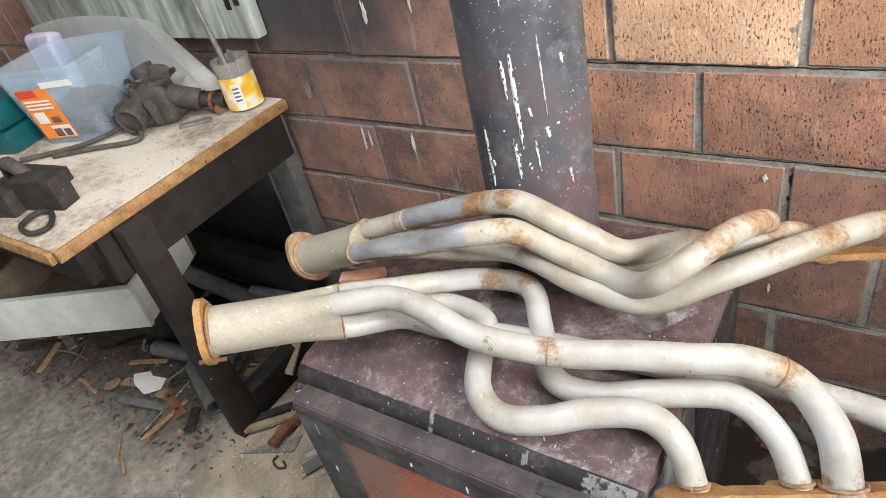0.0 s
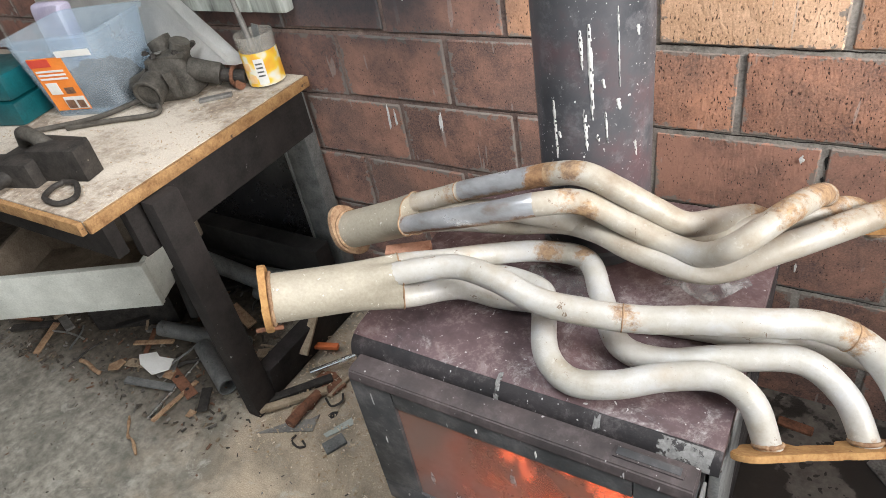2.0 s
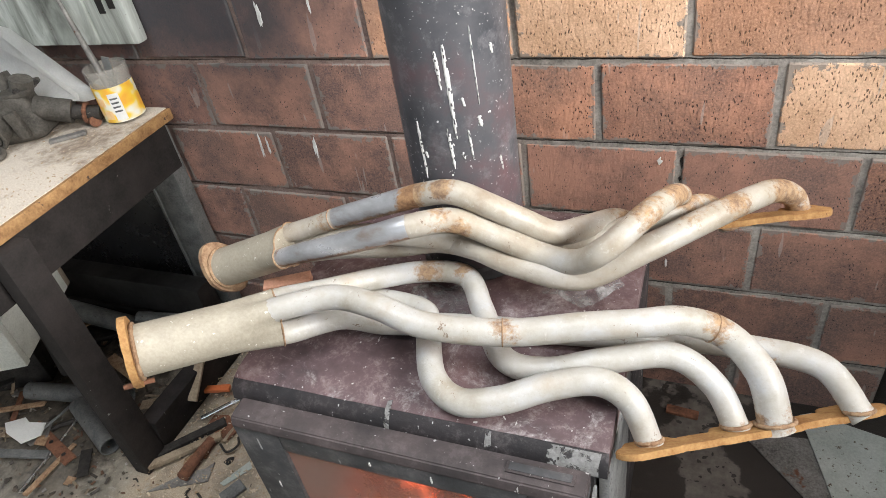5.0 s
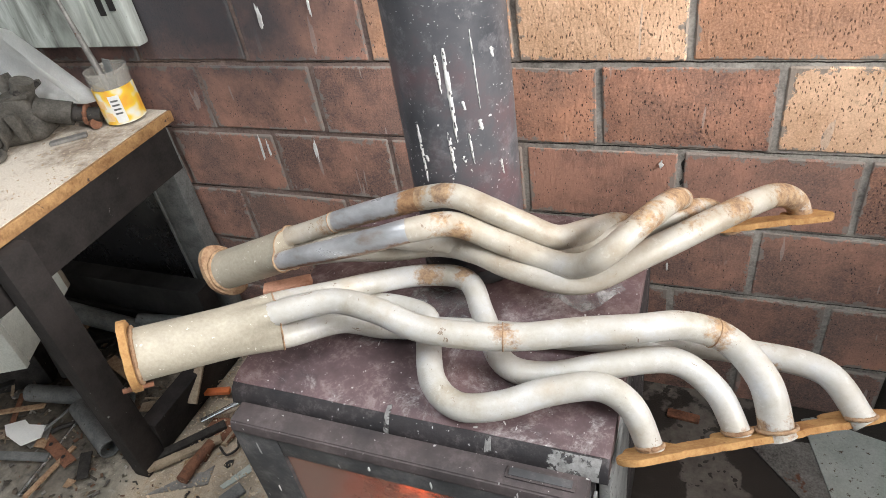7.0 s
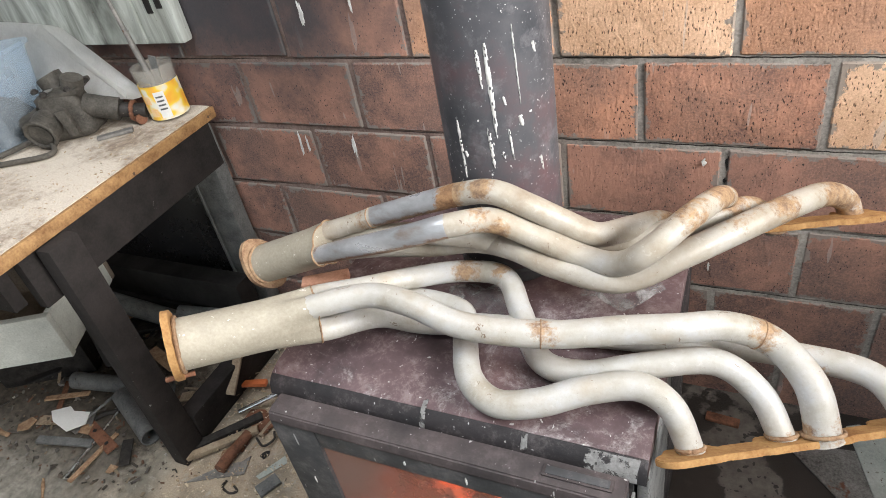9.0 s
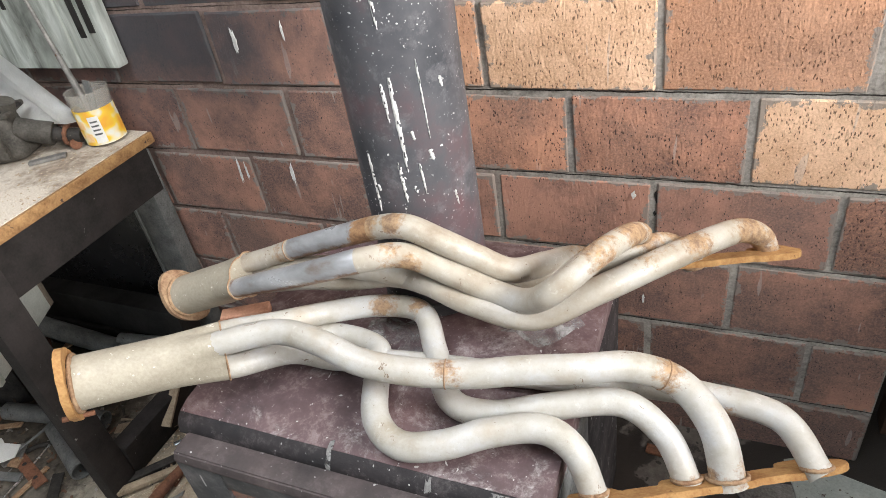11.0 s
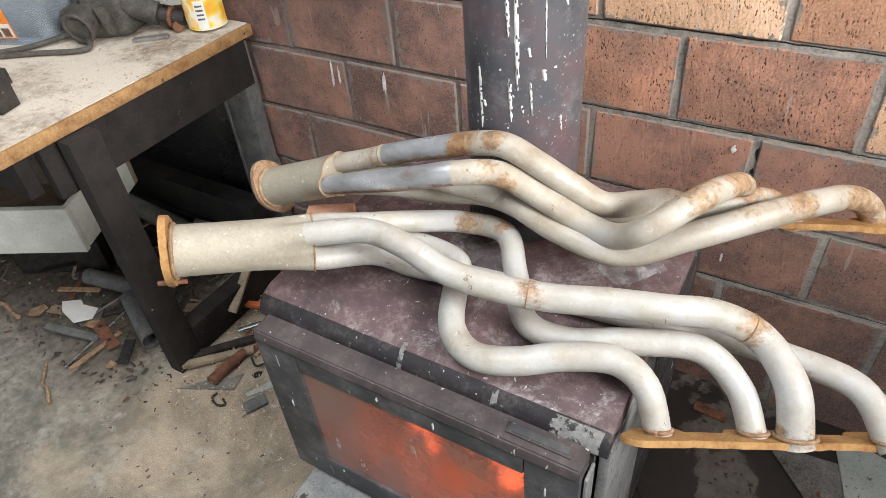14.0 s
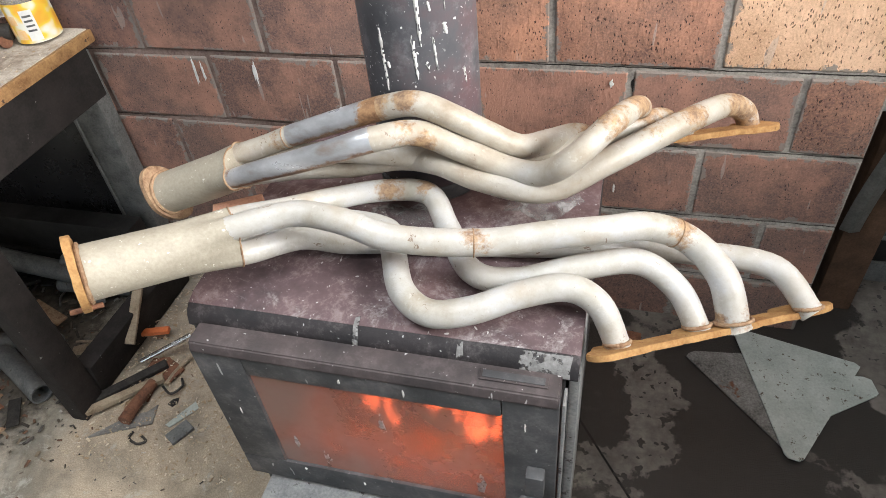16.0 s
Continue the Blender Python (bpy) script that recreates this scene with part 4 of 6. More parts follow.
part("apron", box((-1.062, 0.66, 0.545), (-1.035, 1.225, 0.671), 0.004), M_WOOD_DARK, bench)
part("apron", box((-2.9, 0.62, 0.56), (-1.07, 0.65, 0.675), 0.004), M_WOOD_DARK, bench)
part("leg", rough_up(box((-1.020, 0.690, 0.0), (-0.978, 0.760, 0.670), 0.005), 0.0015, 12), M_WOOD_DARK, bench)
part("leg", box((-2.6, 0.68, 0.0), (-2.53, 0.76, 0.675), 0.005), M_WOOD_DARK, bench)
part("leg", box((-2.6, 1.12, 0.0), (-2.53, 1.20, 0.675), 0.005), M_WOOD_DARK, bench)
part("bottom_rail", rough_up(box((-1.020, 0.762, 0.003), (-0.975, 1.16, 0.115), 0.004, turn=rot(0, 10, 0)), 0.0015, 12), M_WOOD_DARK, bench)


# ---- materials of the small things ----
def tub_plastic():
    n = Nodes("cloudy_plastic")
    n.b.inputs["Base Color"].default_value = (0.72, 0.80, 0.87, 1)
    n.b.inputs["Roughness"].default_value = 0.28
    clear = n.t.nodes.new("ShaderNodeBsdfTransparent")
    clear.inputs[0].default_value = (0.86, 0.92, 0.97, 1)
    both = n.t.nodes.new("ShaderNodeMixShader")
    n.link(n.step(n.noise(9, 4, 0.6), 0.3, 0.7, 0.14, 0.30), both.inputs[0])
    n.link(clear.outputs[0], both.inputs[1])
    n.link(n.b.outputs[0], both.inputs[2])
    n.link(both.outputs[0], n.t.nodes["Material Output"].inputs[0])
    return n.m


def debris_material(name, stops, rough=0.85):
    """Each loose piece its own tone."""
    n = Nodes(name)
    isle = n.t.nodes.new("ShaderNodeNewGeometry").outputs["Random Per Island"]
    col = n.ramp(isle, stops)
    n.t.nodes[-1].color_ramp.interpolation = "CONSTANT"
    col = n.mix(n.step(n.noise(80, 4, 0.7), 0.4, 0.7, 0, 0.45), col, (0.10, 0.08, 0.06))
    n.bump(n.noise(150, 3, 0.6), 0.4, 0.002)
    return n.done(col, rough)


M_TUB = tub_plastic()
M_TUB_LABEL = plain("orange_label", (0.80, 0.22, 0.03), (0.90, 0.29, 0.05), 9, 0.5, 0, 0.05)
M_WHITE = plain("dirty_white", (0.68, 0.68, 0.66), (0.84, 0.84, 0.82), 14, 0.5, 0, 0.12, (0.4, 0.38, 0.34), 60, 0.72)
M_RED = plain("red_print", (0.55, 0.05, 0.03), (0.68, 0.08, 0.05), 20, 0.5, 0, 0.05)
M_BROWN_PRINT = plain("brown_print", (0.10, 0.05, 0.03), (0.30, 0.16, 0.10), 60, 0.5, 0, 0.05)
M_TEAL = plain("teal_plastic", (0.0, 0.05, 0.06), (0.005, 0.10, 0.115), 16, 0.4, 0, 0.15, (0.3, 0.3, 0.28), 60, 0.74)
M_CAST = plain("greasy_casting", (0.035, 0.032, 0.027), (0.115, 0.105, 0.09), 22, 0.75, 0.1, 0.6)
M_CAST_DARK = plain("dark_casting", (0.014, 0.013, 0.012), (0.055, 0.048, 0.043), 26, 0.7, 0.2, 0.5, (0.28, 0.25, 0.20), 70, 0.68)
M_STEEL = plain("dull_steel", (0.16, 0.155, 0.15), (0.36, 0.35, 0.33), 24, 0.5, 0.5, 0.3, (0.16, 0.09, 0.05), 50, 0.66)
M_CHROME = plain("bright_rod", (0.55, 0.55, 0.55), (0.75, 0.75, 0.75), 30, 0.25, 0.9, 0.1)
M_ZINC = plain("weathered_sheet_metal", (0.15, 0.165, 0.16), (0.30, 0.32, 0.31), 10, 0.55, 0.25, 0.25, (0.09, 0.08, 0.07), 70, 0.66)
M_SHEET = plain("pale_sheet_metal", (0.33, 0.37, 0.35), (0.53, 0.575, 0.55), 10, 0.5, 0.15, 0.25, (0.10, 0.075, 0.055), 60, 0.605)
M_ZINC_DARK = plain("scorched_sheet_metal", (0.055, 0.052, 0.05), (0.33, 0.33, 0.32), 9, 0.5, 0.3, 0.3, (0.16, 0.07, 0.04), 12, 0.62)
M_PIPE_GREY = plain("grey_pipe", (0.08, 0.084, 0.084), (0.20, 0.205, 0.20), 18, 0.6, 0.15, 0.3, (0.06, 0.05, 0.04), 50, 0.64)
M_TIMBER = plain("raw_timber", (0.20, 0.15, 0.10), (0.42, 0.335, 0.24), 26, 0.85, 0, 0.5)
M_TIMBER_RED = plain("reddish_timber", (0.34, 0.16, 0.10), (0.58, 0.32, 0.22), 30, 0.85, 0, 0.5)
M_POST = plain("brown_post", (0.055, 0.03, 0.018), (0.13, 0.07, 0.04), 16, 0.8, 0, 0.4)
M_BOX_PAINT = plain("pale_painted_board", (0.46, 0.48, 0.44), (0.70, 0.72, 0.67), 9, 0.7, 0, 0.25, (0.22, 0.19, 0.15), 50, 0.68)
# inner boards: browner and darker than the painted front
M_BOX_INSIDE = plain("brown_box_inside", (0.10, 0.072, 0.050), (0.27, 0.225, 0.175), 9, 0.85, 0, 0.4)
M_PANE_DARK = plain("grimy_dark_glass", (0.008, 0.008, 0.009), (0.035, 0.034, 0.036), 6, 0.3, 0, 0.1)
M_BLACK = plain("black_steel", (0.008, 0.008, 0.008), (0.03, 0.028, 0.027), 12, 0.55, 0.2, 0.3)
M_ORANGE_STICK = plain("orange_plastic", (0.55, 0.13, 0.04), (0.68, 0.20, 0.07), 40, 0.5, 0, 0.2)
M_LILAC = plain("lilac_bag", (0.42, 0.38, 0.55), (0.60, 0.57, 0.70), 20, 0.5, 0, 0.3)
M_CLOTH = plain("grey_tarpaulin", (0.13, 0.13, 0.12), (0.26, 0.255, 0.24), 14, 0.75, 0, 0.3)


def cabinet_paint():
    n = Nodes("streaked_cabinet_paint")
    run = n.noise(9, 5, 0.65, n.stretched((1.6, 1, 0.35)), 0.6)
    col = n.ramp(run, [(0.34, (0.105, 0.112, 0.10)), (0.54, (0.34, 0.365, 0.335)), (0.70, (0.62, 0.66, 0.63))])
    col = n.mix(n.step(n.noise(60, 4, 0.7), 0.66, 0.72), col, (0.10, 0.08, 0.06))
    n.bump(n.noise(90, 4, 0.6), 0.2, 0.002)
    return n.done(col, 0.5)


M_CABINET = cabinet_paint()


def jar_print():
    """Fruit label: yellow and orange patches on white."""
    n = Nodes("fruit_label")
    col = n.ramp(n.noise(28, 1, 0.4), [(0.36, (0.85, 0.42, 0.05)), (0.50, (0.90, 0.62, 0.06)), (0.60, (0.82, 0.80, 0.70))])
    return n.done(col, 0.4)


M_JAR_PRINT = jar_print()
M_PEACH_PRINT = plain("peach_print", (0.86, 0.52, 0.20), (0.93, 0.72, 0.45), 40, 0.4, 0, 0.05)


def jar_plastic():
    n = Nodes("clear_jar_plastic")
    n.b.inputs["Base Color"].default_value = (0.55, 0.53, 0.48, 1)
    n.b.inputs["Roughness"].default_value = 0.2
    clear = n.t.nodes.new("ShaderNodeBsdfTransparent")
    both = n.t.nodes.new("ShaderNodeMixShader")
    both.inputs[0].default_value = 0.32
    n.link(clear.outputs[0], both.inputs[1])
    n.link(n.b.outputs[0], both.inputs[2])
    n.link(both.outputs[0], n.t.nodes["Material Output"].inputs[0])
    return n.m


M_JAR = jar_plastic()

# ---- paint drips on flue, wall and stove ----
def drip_on_flue(angle, z0, z1, width, lean=0.0):
    """A run of paint down the round of the flue: a thick head, a thin tail."""
    bm = bmesh.new()
    n = 30
    rows = []
    for k in range(n + 1):
        u = k / n
        w = width * (0.95 - 0.35 * u) * (1 + 0.6 * noise.noise((u * 11, angle, z0 * 7)))
        w *= min(1.0, 0.35 + 4 * u, 0.3 + 5 * (1 - u))
        a = radians(angle) + lean * u
        z = z0 + (z1 - z0) * u
        row = []
        for s in (-1, -0.4, 0.4, 1):
            t = a + s * w / FLUE_R / 2
            r = FLUE_R * 1.004 + (0.0014 if abs(s) < 0.5 else 0.0)
            row.append(bm.verts.new((FLUE_X + r * math.sin(t), FLUE_Y - r * math.cos(t), z)))
        rows.append(row)
    for a, b in zip(rows, rows[1:]):
        for j in range(3):
            if noise.noise((a[j].co.z * 160, j * 1.7, angle)) > -0.28:
                bm.faces.new((a[j], a[j + 1], b[j + 1], b[j]))
    return bm


for angle, z0, z1, width in ((17, 0.978, 0.838, 0.0075), (9, 0.970, 0.915, 0.006), (-21, 0.864, 0.768, 0.0065), (11, 0.856, 0.789, 0.006), (42, 0.996, 0.883, 0.003), (42, 0.867, 0.849, 0.007), (62, 0.964, 0.948, 0.006), (30, 0.850, 0.80, 0.004), (61, 0.791, 0.764, 0.0045), (-16, 0.815, 0.805, 0.006), (22, 0.815, 0.803, 0.005), (14, 1.12, 1.04, 0.006), (-10, 1.25, 1.1, 0.006), (28, 0.90, 0.885, 0.005), (5, 0.76, 0.74, 0.005)):
    part("paint_drip", drip_on_flue(angle, 0.0565 + 0.9562 * z0, 0.0565 + 0.9562 * z1, width, 0.03), M_DRIP, flue)


def blob(at, normal, w, h, seed):
    """A splash of paint 1 mm thick on a flat face; normal 'y' (upright face) or 'z' (lying face)."""
    bm = bmesh.new()
    rim = []
    for k in range(18):
        t = 2 * math.pi * k / 18
        f = 1 + 0.75 * noise.noise((math.cos(t) * 2.6 + seed * 3, math.sin(t) * 2.6, seed * 1.7))
        rim.append((0.5 * w * f * math.cos(t), 0.5 * h * f * math.sin(t)))
    put = (lambda a, b, d: Vector(at) + Vector((a, -d, b))) if normal == "y" else (lambda a, b, d: Vector(at) + Vector((a, b, d)))
    low = [bm.verts.new(put(a, b, 0)) for a, b in rim]
    high = [bm.verts.new(put(a * 0.82, b * 0.82, 0.0012)) for a, b in rim]
    bm.faces.new(high)
    for k in range(18):
        n = (k + 1) % 18
        bm.faces.new((low[k], low[n], high[n], high[k]))
    return bm


for x, z, w, h in ((-0.683, 0.913, 0.011, 0.05), (-0.640, 0.607, 0.009, 0.05), (0.115, 0.615, 0.009, 0.016), (-0.79, 0.60, 0.007, 0.07), (-0.77, 0.60, 0.006, 0.05), (0.14, 0.37, 0.005, 0.02), (-0.56, 0.93, 0.006, 0.04), (-0.3, 0.77, 0.006, 0.012)):
    part("paint_drip", blob((x, WALL_Y - 0.003, z), "y", w, h, x * 9), M_DRIP, wall_north)
def edge_run(x0, x1, y_top, z_low, seed):
    """Scraped paint over the rolled front edge of the stove's top."""
    prof = [(SY0 + 0.062, STOP), (SY0 + 0.035, STOP - 0.002), (SY0 + 0.016, STOP - 0.009), (SY0 + 0.005, STOP - 0.021), (SY0 + 0.001, STOP - 0.036)]
    prof = [(y, z) for y, z in prof if y <= y_top and z >= z_low]
    bm = bmesh.new()
    n = 10
    rows = []
    for k in range(n + 1):
        row = []
        for i, (y, z) in enumerate(prof):
            x = x0 + (x1 - x0) * k / n
            x += 0.004 * noise.noise((k * 0.7, i * 1.9, seed))
            row.append(bm.verts.new((x, y - 0.0012, z + 0.0014)))
        rows.append(row)
    random.seed(int(seed * 10))
    for a, b in zip(rows, rows[1:]):
        for j in range(len(prof) - 1):
            bm.faces.new((a[j], a[j + 1], b[j + 1], b[j]))
    return bm


part("bare_patch", edge_run(0.046, 0.110, SY0 + 0.030, STOP - 0.037, 1.3), M_SCRAPE, stove, "scraped pale patch at the front edge")
part("paint_run", edge_run(-0.178, -0.171, SY0 + 0.04, STOP - 0.037, 2.1), M_SCRAPE, stove)
part("paint_run", edge_run(-0.035, -0.028, SY0 + 0.018, STOP - 0.037, 3.4), M_SCRAPE, stove)
for x, z, w, h in ((-0.372, 0.42, 0.006, 0.02), (0.06, 0.50, 0.007, 0.03), (0.075, 0.45, 0.006, 0.012), (-0.19, 0.535, 0.010, 0.012), (-0.10, 0.532, 0.008, 0.02), (0.05, 0.30, 0.008, 0.010), (-0.30, 0.275, 0.012, 0.008), (-0.20, 0.262, 0.009, 0.012), (-0.08, 0.25, 0.008, 0.02)):
    part("paint_splash", blob((x, DY0 - 0.0003, z), "y", w * 0.38, h * 0.7, x * 5 + z), M_DRIP, stove_door)
for x, z, w, h in ((-0.145, 0.44, 0.010, 0.045), (-0.30, 0.345, 0.008, 0.03), (-0.005, 0.325, 0.014, 0.05), (-0.255, 0.315, 0.012, 0.03)):
    part("scuff", blob((x, DY0 + 0.0045, z), "y", w, h, x * 5 + z), M_SCRAPE, stove_door, "milky scuff on the pane")
part("ash_patch", blob((-0.166, 0.818, STOP + 0.0004), "z", 0.105, 0.085, 2.3), M_ASH, stove, "pale grey ash deposit")
part("ash_patch", blob((0.03, 0.90, STOP + 0.0004), "z", 0.13, 0.10, 4.1), M_ASH, stove)
solid("timber_wedge", rough_up(box((-0.487, 0.785, STOP), (-0.405, 0.812, STOP + 0.016), 0.003, turn=rot(0, 0, 28)), 0.0015, 30), M_TIMBER_RED, "reddish split timber wedge lying under the headers", "timber")

# ---- things on the bench ----
BT = 0.701
tub = thing("plastic_tub", (-1.50, 1.02, BT), "cloudy blue-white plastic storage tub with an orange label", "tub")
TURN_TUB = Matrix.Translation((-1.490, 1.015, BT)) @ rot(0, 0, 19)


def tub_shell(w0, d0, w1, d1, h, wall):
    """A tapered open box with rounded corners and a rolled rim."""
    def ring(w, d, z):
        out = []
        r = 0.03
        for cx, cy, a0 in ((w / 2 - r, d / 2 - r, 0), (-w / 2 + r, d / 2 - r, 90), (-w / 2 + r, -d / 2 + r, 180), (w / 2 - r, -d / 2 + r, 270)):
            for k in range(5):
                a = radians(a0 + 22.5 * k)
                out.append((cx - 0.026 + r * math.cos(a), cy + r * math.sin(a), z))
        return out
    bm = bmesh.new()
    levels = [ring(w0, d0, 0), ring(w0 + 0.3 * (w1 - w0), d0 + 0.3 * (d1 - d0), 0.3 * h), ring(w1, d1, h), ring(w1 + 0.014, d1 + 0.014, h), ring(w1 + 0.014, d1 + 0.014, h + 0.008), ring(w1 - wall, d1 - wall, h + 0.008), ring(w0 - wall, d0 - wall, wall)]
    rings = [[bm.verts.new(TURN_TUB @ Vector(p)) for p in lv] for lv in levels]
    for a, b in zip(rings, rings[1:]):
        for k in range(20):
            bm.faces.new((a[k], a[(k + 1) % 20], b[(k + 1) % 20], b[k]))
    bm.faces.new(rings[0])
    bm.faces.new(rings[-1])
    return bm


part("shell", tub_shell(0.21, 0.18, 0.258, 0.23, 0.200, 0.004), M_TUB, tub)


def on_tub(x0, x1, z0, z1, out=0.0015, skew=0.0):
    """A thin piece on the sloping front face of the tub."""
    bm = bmesh.new()
    pts = []
    for d in (0.0, 0.0012):
        for x, z in ((x0, z0), (x1, z0), (x1 + skew, z1), (x0 + skew, z1)):
            y = -0.090 - 0.025 * z / 0.205 - out - d
            pts.append(bm.verts.new(TURN_TUB @ Vector((x, y, z))))
    for f in ((0, 1, 2, 3), (4, 5, 6, 7), (0, 1, 5, 4), (1, 2, 6, 5), (2, 3, 7, 6), (3, 0, 4, 7)):
        bm.faces.new([pts[k] for k in f])
    return bm


sticker = part("label_sticker", on_tub(-0.105, -0.005, 0.018, 0.160), M_TUB_LABEL, tub, "orange printed sticker", False)
part("print_block", on_tub(-0.104, -0.044, 0.138, 0.158, 0.004), M_RED, sticker, smooth=False)
part("print_block", on_tub(-0.067, -0.006, 0.022, 0.056, 0.004), M_WHITE, sticker, smooth=False)
part("print_block", on_tub(-0.062, -0.038, 0.025, 0.048, 0.0065), M_BROWN_PRINT, sticker, smooth=False)
part("print_block", on_tub(-0.030, -0.010, 0.025, 0.046, 0.0065), M_BROWN_PRINT, sticker, smooth=False)
part("print_block", on_tub(-0.092, -0.059, 0.064, 0.096, 0.004), M_WHITE, sticker, smooth=False)
part("print_block", on_tub(-0.047, -0.020, 0.064, 0.081, 0.004), M_BROWN_PRINT, sticker, smooth=False)
for z in (0.108, 0.118, 0.128):
    part("print_bar", on_tub(-0.097, -0.017, z - 0.004, z + 0.001, 0.004), M_WHITE, sticker, smooth=False)
part("handle", on_tub(-0.010, 0.088, 0.160, 0.176, 0.007, 0.0), M_WHITE, tub, "white strap handle")

filling = box((-0.115, -0.075, 0.006), (0.062, 0.075, 0.085), 0.02, 3)
bmesh.ops.subdivide_edges(filling, edges=list(filling.edges), cuts=3, use_grid_fill=True)
rough_up(filling, 0.022, 21)
for v in filling.verts:
    v.co.z = max(0.006, v.co.z)
    v.co = TURN_TUB @ v.co
part("contents", filling, M_CAST_DARK, tub, "dark jumble of parts inside")
case = thing("tool_case", (-1.75, 0.88, BT), "teal plastic power tool case beside the tub", "tool case")
part("lower_shell", box((-1.90, 0.79, BT), (-1.64, 0.97, 0.765), 0.012, turn=rot(0, 0, 14)), M_TEAL, case)
part("lid", box((-1.895, 0.795, 0.7665), (-1.645, 0.965, 0.835), 0.014, turn=rot(0, 0, 14)), M_TEAL, case)
part("label_sticker", box((-1.700, 0.8135, 0.716), (-1.655, 0.8155, 0.740), turn=rot(0, 0, 14)), M_WHITE, case, "small white sticker")

casting = thing("gear_housing", (-1.30, 1.06, BT), "greasy grey cast iron gear housing with a shaft", "machine part")
body = box((-1.365, 1.025, BT), (-1.235, 1.125, BT + 0.105), 0.026, 4, turn=rot(0, 0, 28))
bmesh.ops.subdivide_edges(body, edges=[e for e in body.edges if e.calc_length() > 0.03], cuts=3, use_grid_fill=True)
for v in body.verts:
    up = (v.co.z - BT) / 0.105
    c = Vector((-1.30, 1.075, v.co.z))
    v.co = c + (v.co - c) * (1.0 + 0.10 * math.sin(6 * up) - 0.16 * up)
    v.co += Vector(noise.noise_vector(v.co * 26)) * 0.006
part("housing", body, M_CAST, casting)
part("top_flange", rough_up(box((-1.352, 1.045, BT + 0.100), (-1.242, 1.125, BT + 0.113), 0.005, turn=rot(4, -5, 24)), 0.002, 40), M_CAST, casting)
for bx, by in ((-1.345, 1.05), (-1.30, 1.038), (-1.255, 1.07), (-1.25, 1.118), (-1.315, 1.13)):
    part("bolt", lathe([(0.009, 0), (0.009, 0.006), (0.006, 0.007), (0.006, 0.010)], (bx, by, BT + 0.112), 6), M_CAST_DARK, casting)
part("bright_tag", box((-1.322, 1.052, BT + 0.1135), (-1.300, 1.066, BT + 0.116), 0.001, turn=rot(4, -5, 30)), M_STEEL, casting)
part("rib", rough_up(box((-1.375, 1.05, BT + 0.02), (-1.35, 1.065, BT + 0.09), 0.004, turn=rot(0, 8, 28)), 0.002, 40), M_CAST, casting)
part("rib", rough_up(box((-1.26, 1.02, BT + 0.02), (-1.235, 1.035, BT + 0.085), 0.004, turn=rot(0, -8, 28)), 0.002, 40), M_CAST, casting)
for p, q, r, nm in (((-1.315, 1.03, 0.752), (-1.300, 0.985, 0.742), 0.036, "round_port"), ((-1.36, 1.05, 0.765), (-1.425, 1.005, 0.735), 0.015, "inlet_stub"), ((-1.25, 1.09, 0.768), (-1.185, 1.125, 0.742), 0.027, "shaft_housing"), ((-1.33, 1.10, 0.80), (-1.345, 1.10, 0.835), 0.030, "filler_neck"), ((-1.27, 1.09, 0.80), (-1.255, 1.095, 0.836), 0.024, "boss")):
    part(nm, rough_up(sweep([Vector(p).lerp(Vector(q), k / 4) for k in range(5)], r, 20, hollow=0.72 if nm == "round_port" else 0.0), 0.0015, 50), M_CAST, casting)
part("port_rim", ring_weld((-1.300, 0.984, 0.742), (0.3, -1, -0.2), 0.034, 0.005, 2), M_CAST, casting)
part("shaft", sweep([(-1.19, 1.12, 0.743), (-1.13, 1.15, 0.728)], 0.017, 16), M_CAST_DARK, casting)
part("clamp", ring_weld((-1.158, 1.136, 0.735), (0.06, 0.03, -0.015), 0.020, 0.005, 8), M_RUST_DARK, casting)
part("thread_end", lathe([(0.008, 0), (0.012, 0.003), (0.012, 0.02), (0.009, 0.024), (0.009, 0.034)], (-1.432, 1.00, 0.722), 14, rot(-55, -40, 0)), M_CAST, casting)
solid("rusty_plug", sweep([(-1.160, 1.140, BT + 0.014), (-1.136, 1.130, BT + 0.014)], 0.0135, 14), M_RUST_DARK, "short rusty steel plug lying on the bench", "plug")


def curved_sheet():
    """A bent white panel leaning behind the bench's clutter, its face to the light."""
    bm = bmesh.new()
    n = 30
    rows = []
    for k in range(n + 1):
        u = k / n
        x = -1.98 + 0.845 * u
        top = 0.938 - 0.24 * (x + 1.60) ** 2 - 0.72 * max(0.0, x + 1.337)
        low = 0.703 + 0.062 * min(1, max(0, (u - 0.45) / 0.45))
        rows.append([bm.verts.new((x, 1.185 - 0.055 * s + 0.018 * math.sin(math.pi * s), top + (low - top) * s)) for s in (0, 0.2, 0.4, 0.6, 0.8, 1.0)])
    for a, b in zip(rows, rows[1:]):
        for j in range(5):
            bm.faces.new((a[j], a[j + 1], b[j + 1], b[j]))
    bmesh.ops.solidify(bm, geom=list(bm.faces), thickness=0.004)
    return bm


panel = thing("curved_panel", (-1.45, 1.15, BT), "large curved white plastic panel leaning behind the clutter", "panel")
part("sheet", curved_sheet(), M_WHITE, panel)
flap = bmesh.new()
quad = [flap.verts.new(p) for p in ((-1.392, 1.150, 0.915), (-1.337, 1.140, 0.944), (-1.255, 1.130, 0.878), (-1.132, 1.118, 0.792), (-1.140, 1.120, 0.770), (-1.27, 1.138, 0.852))]
flap.faces.new(quad)
bmesh.ops.solidify(flap, geom=list(flap.faces), thickness=0.004)
part("turned_edge", flap, M_WHITE, panel, "bright turned-over edge", False)

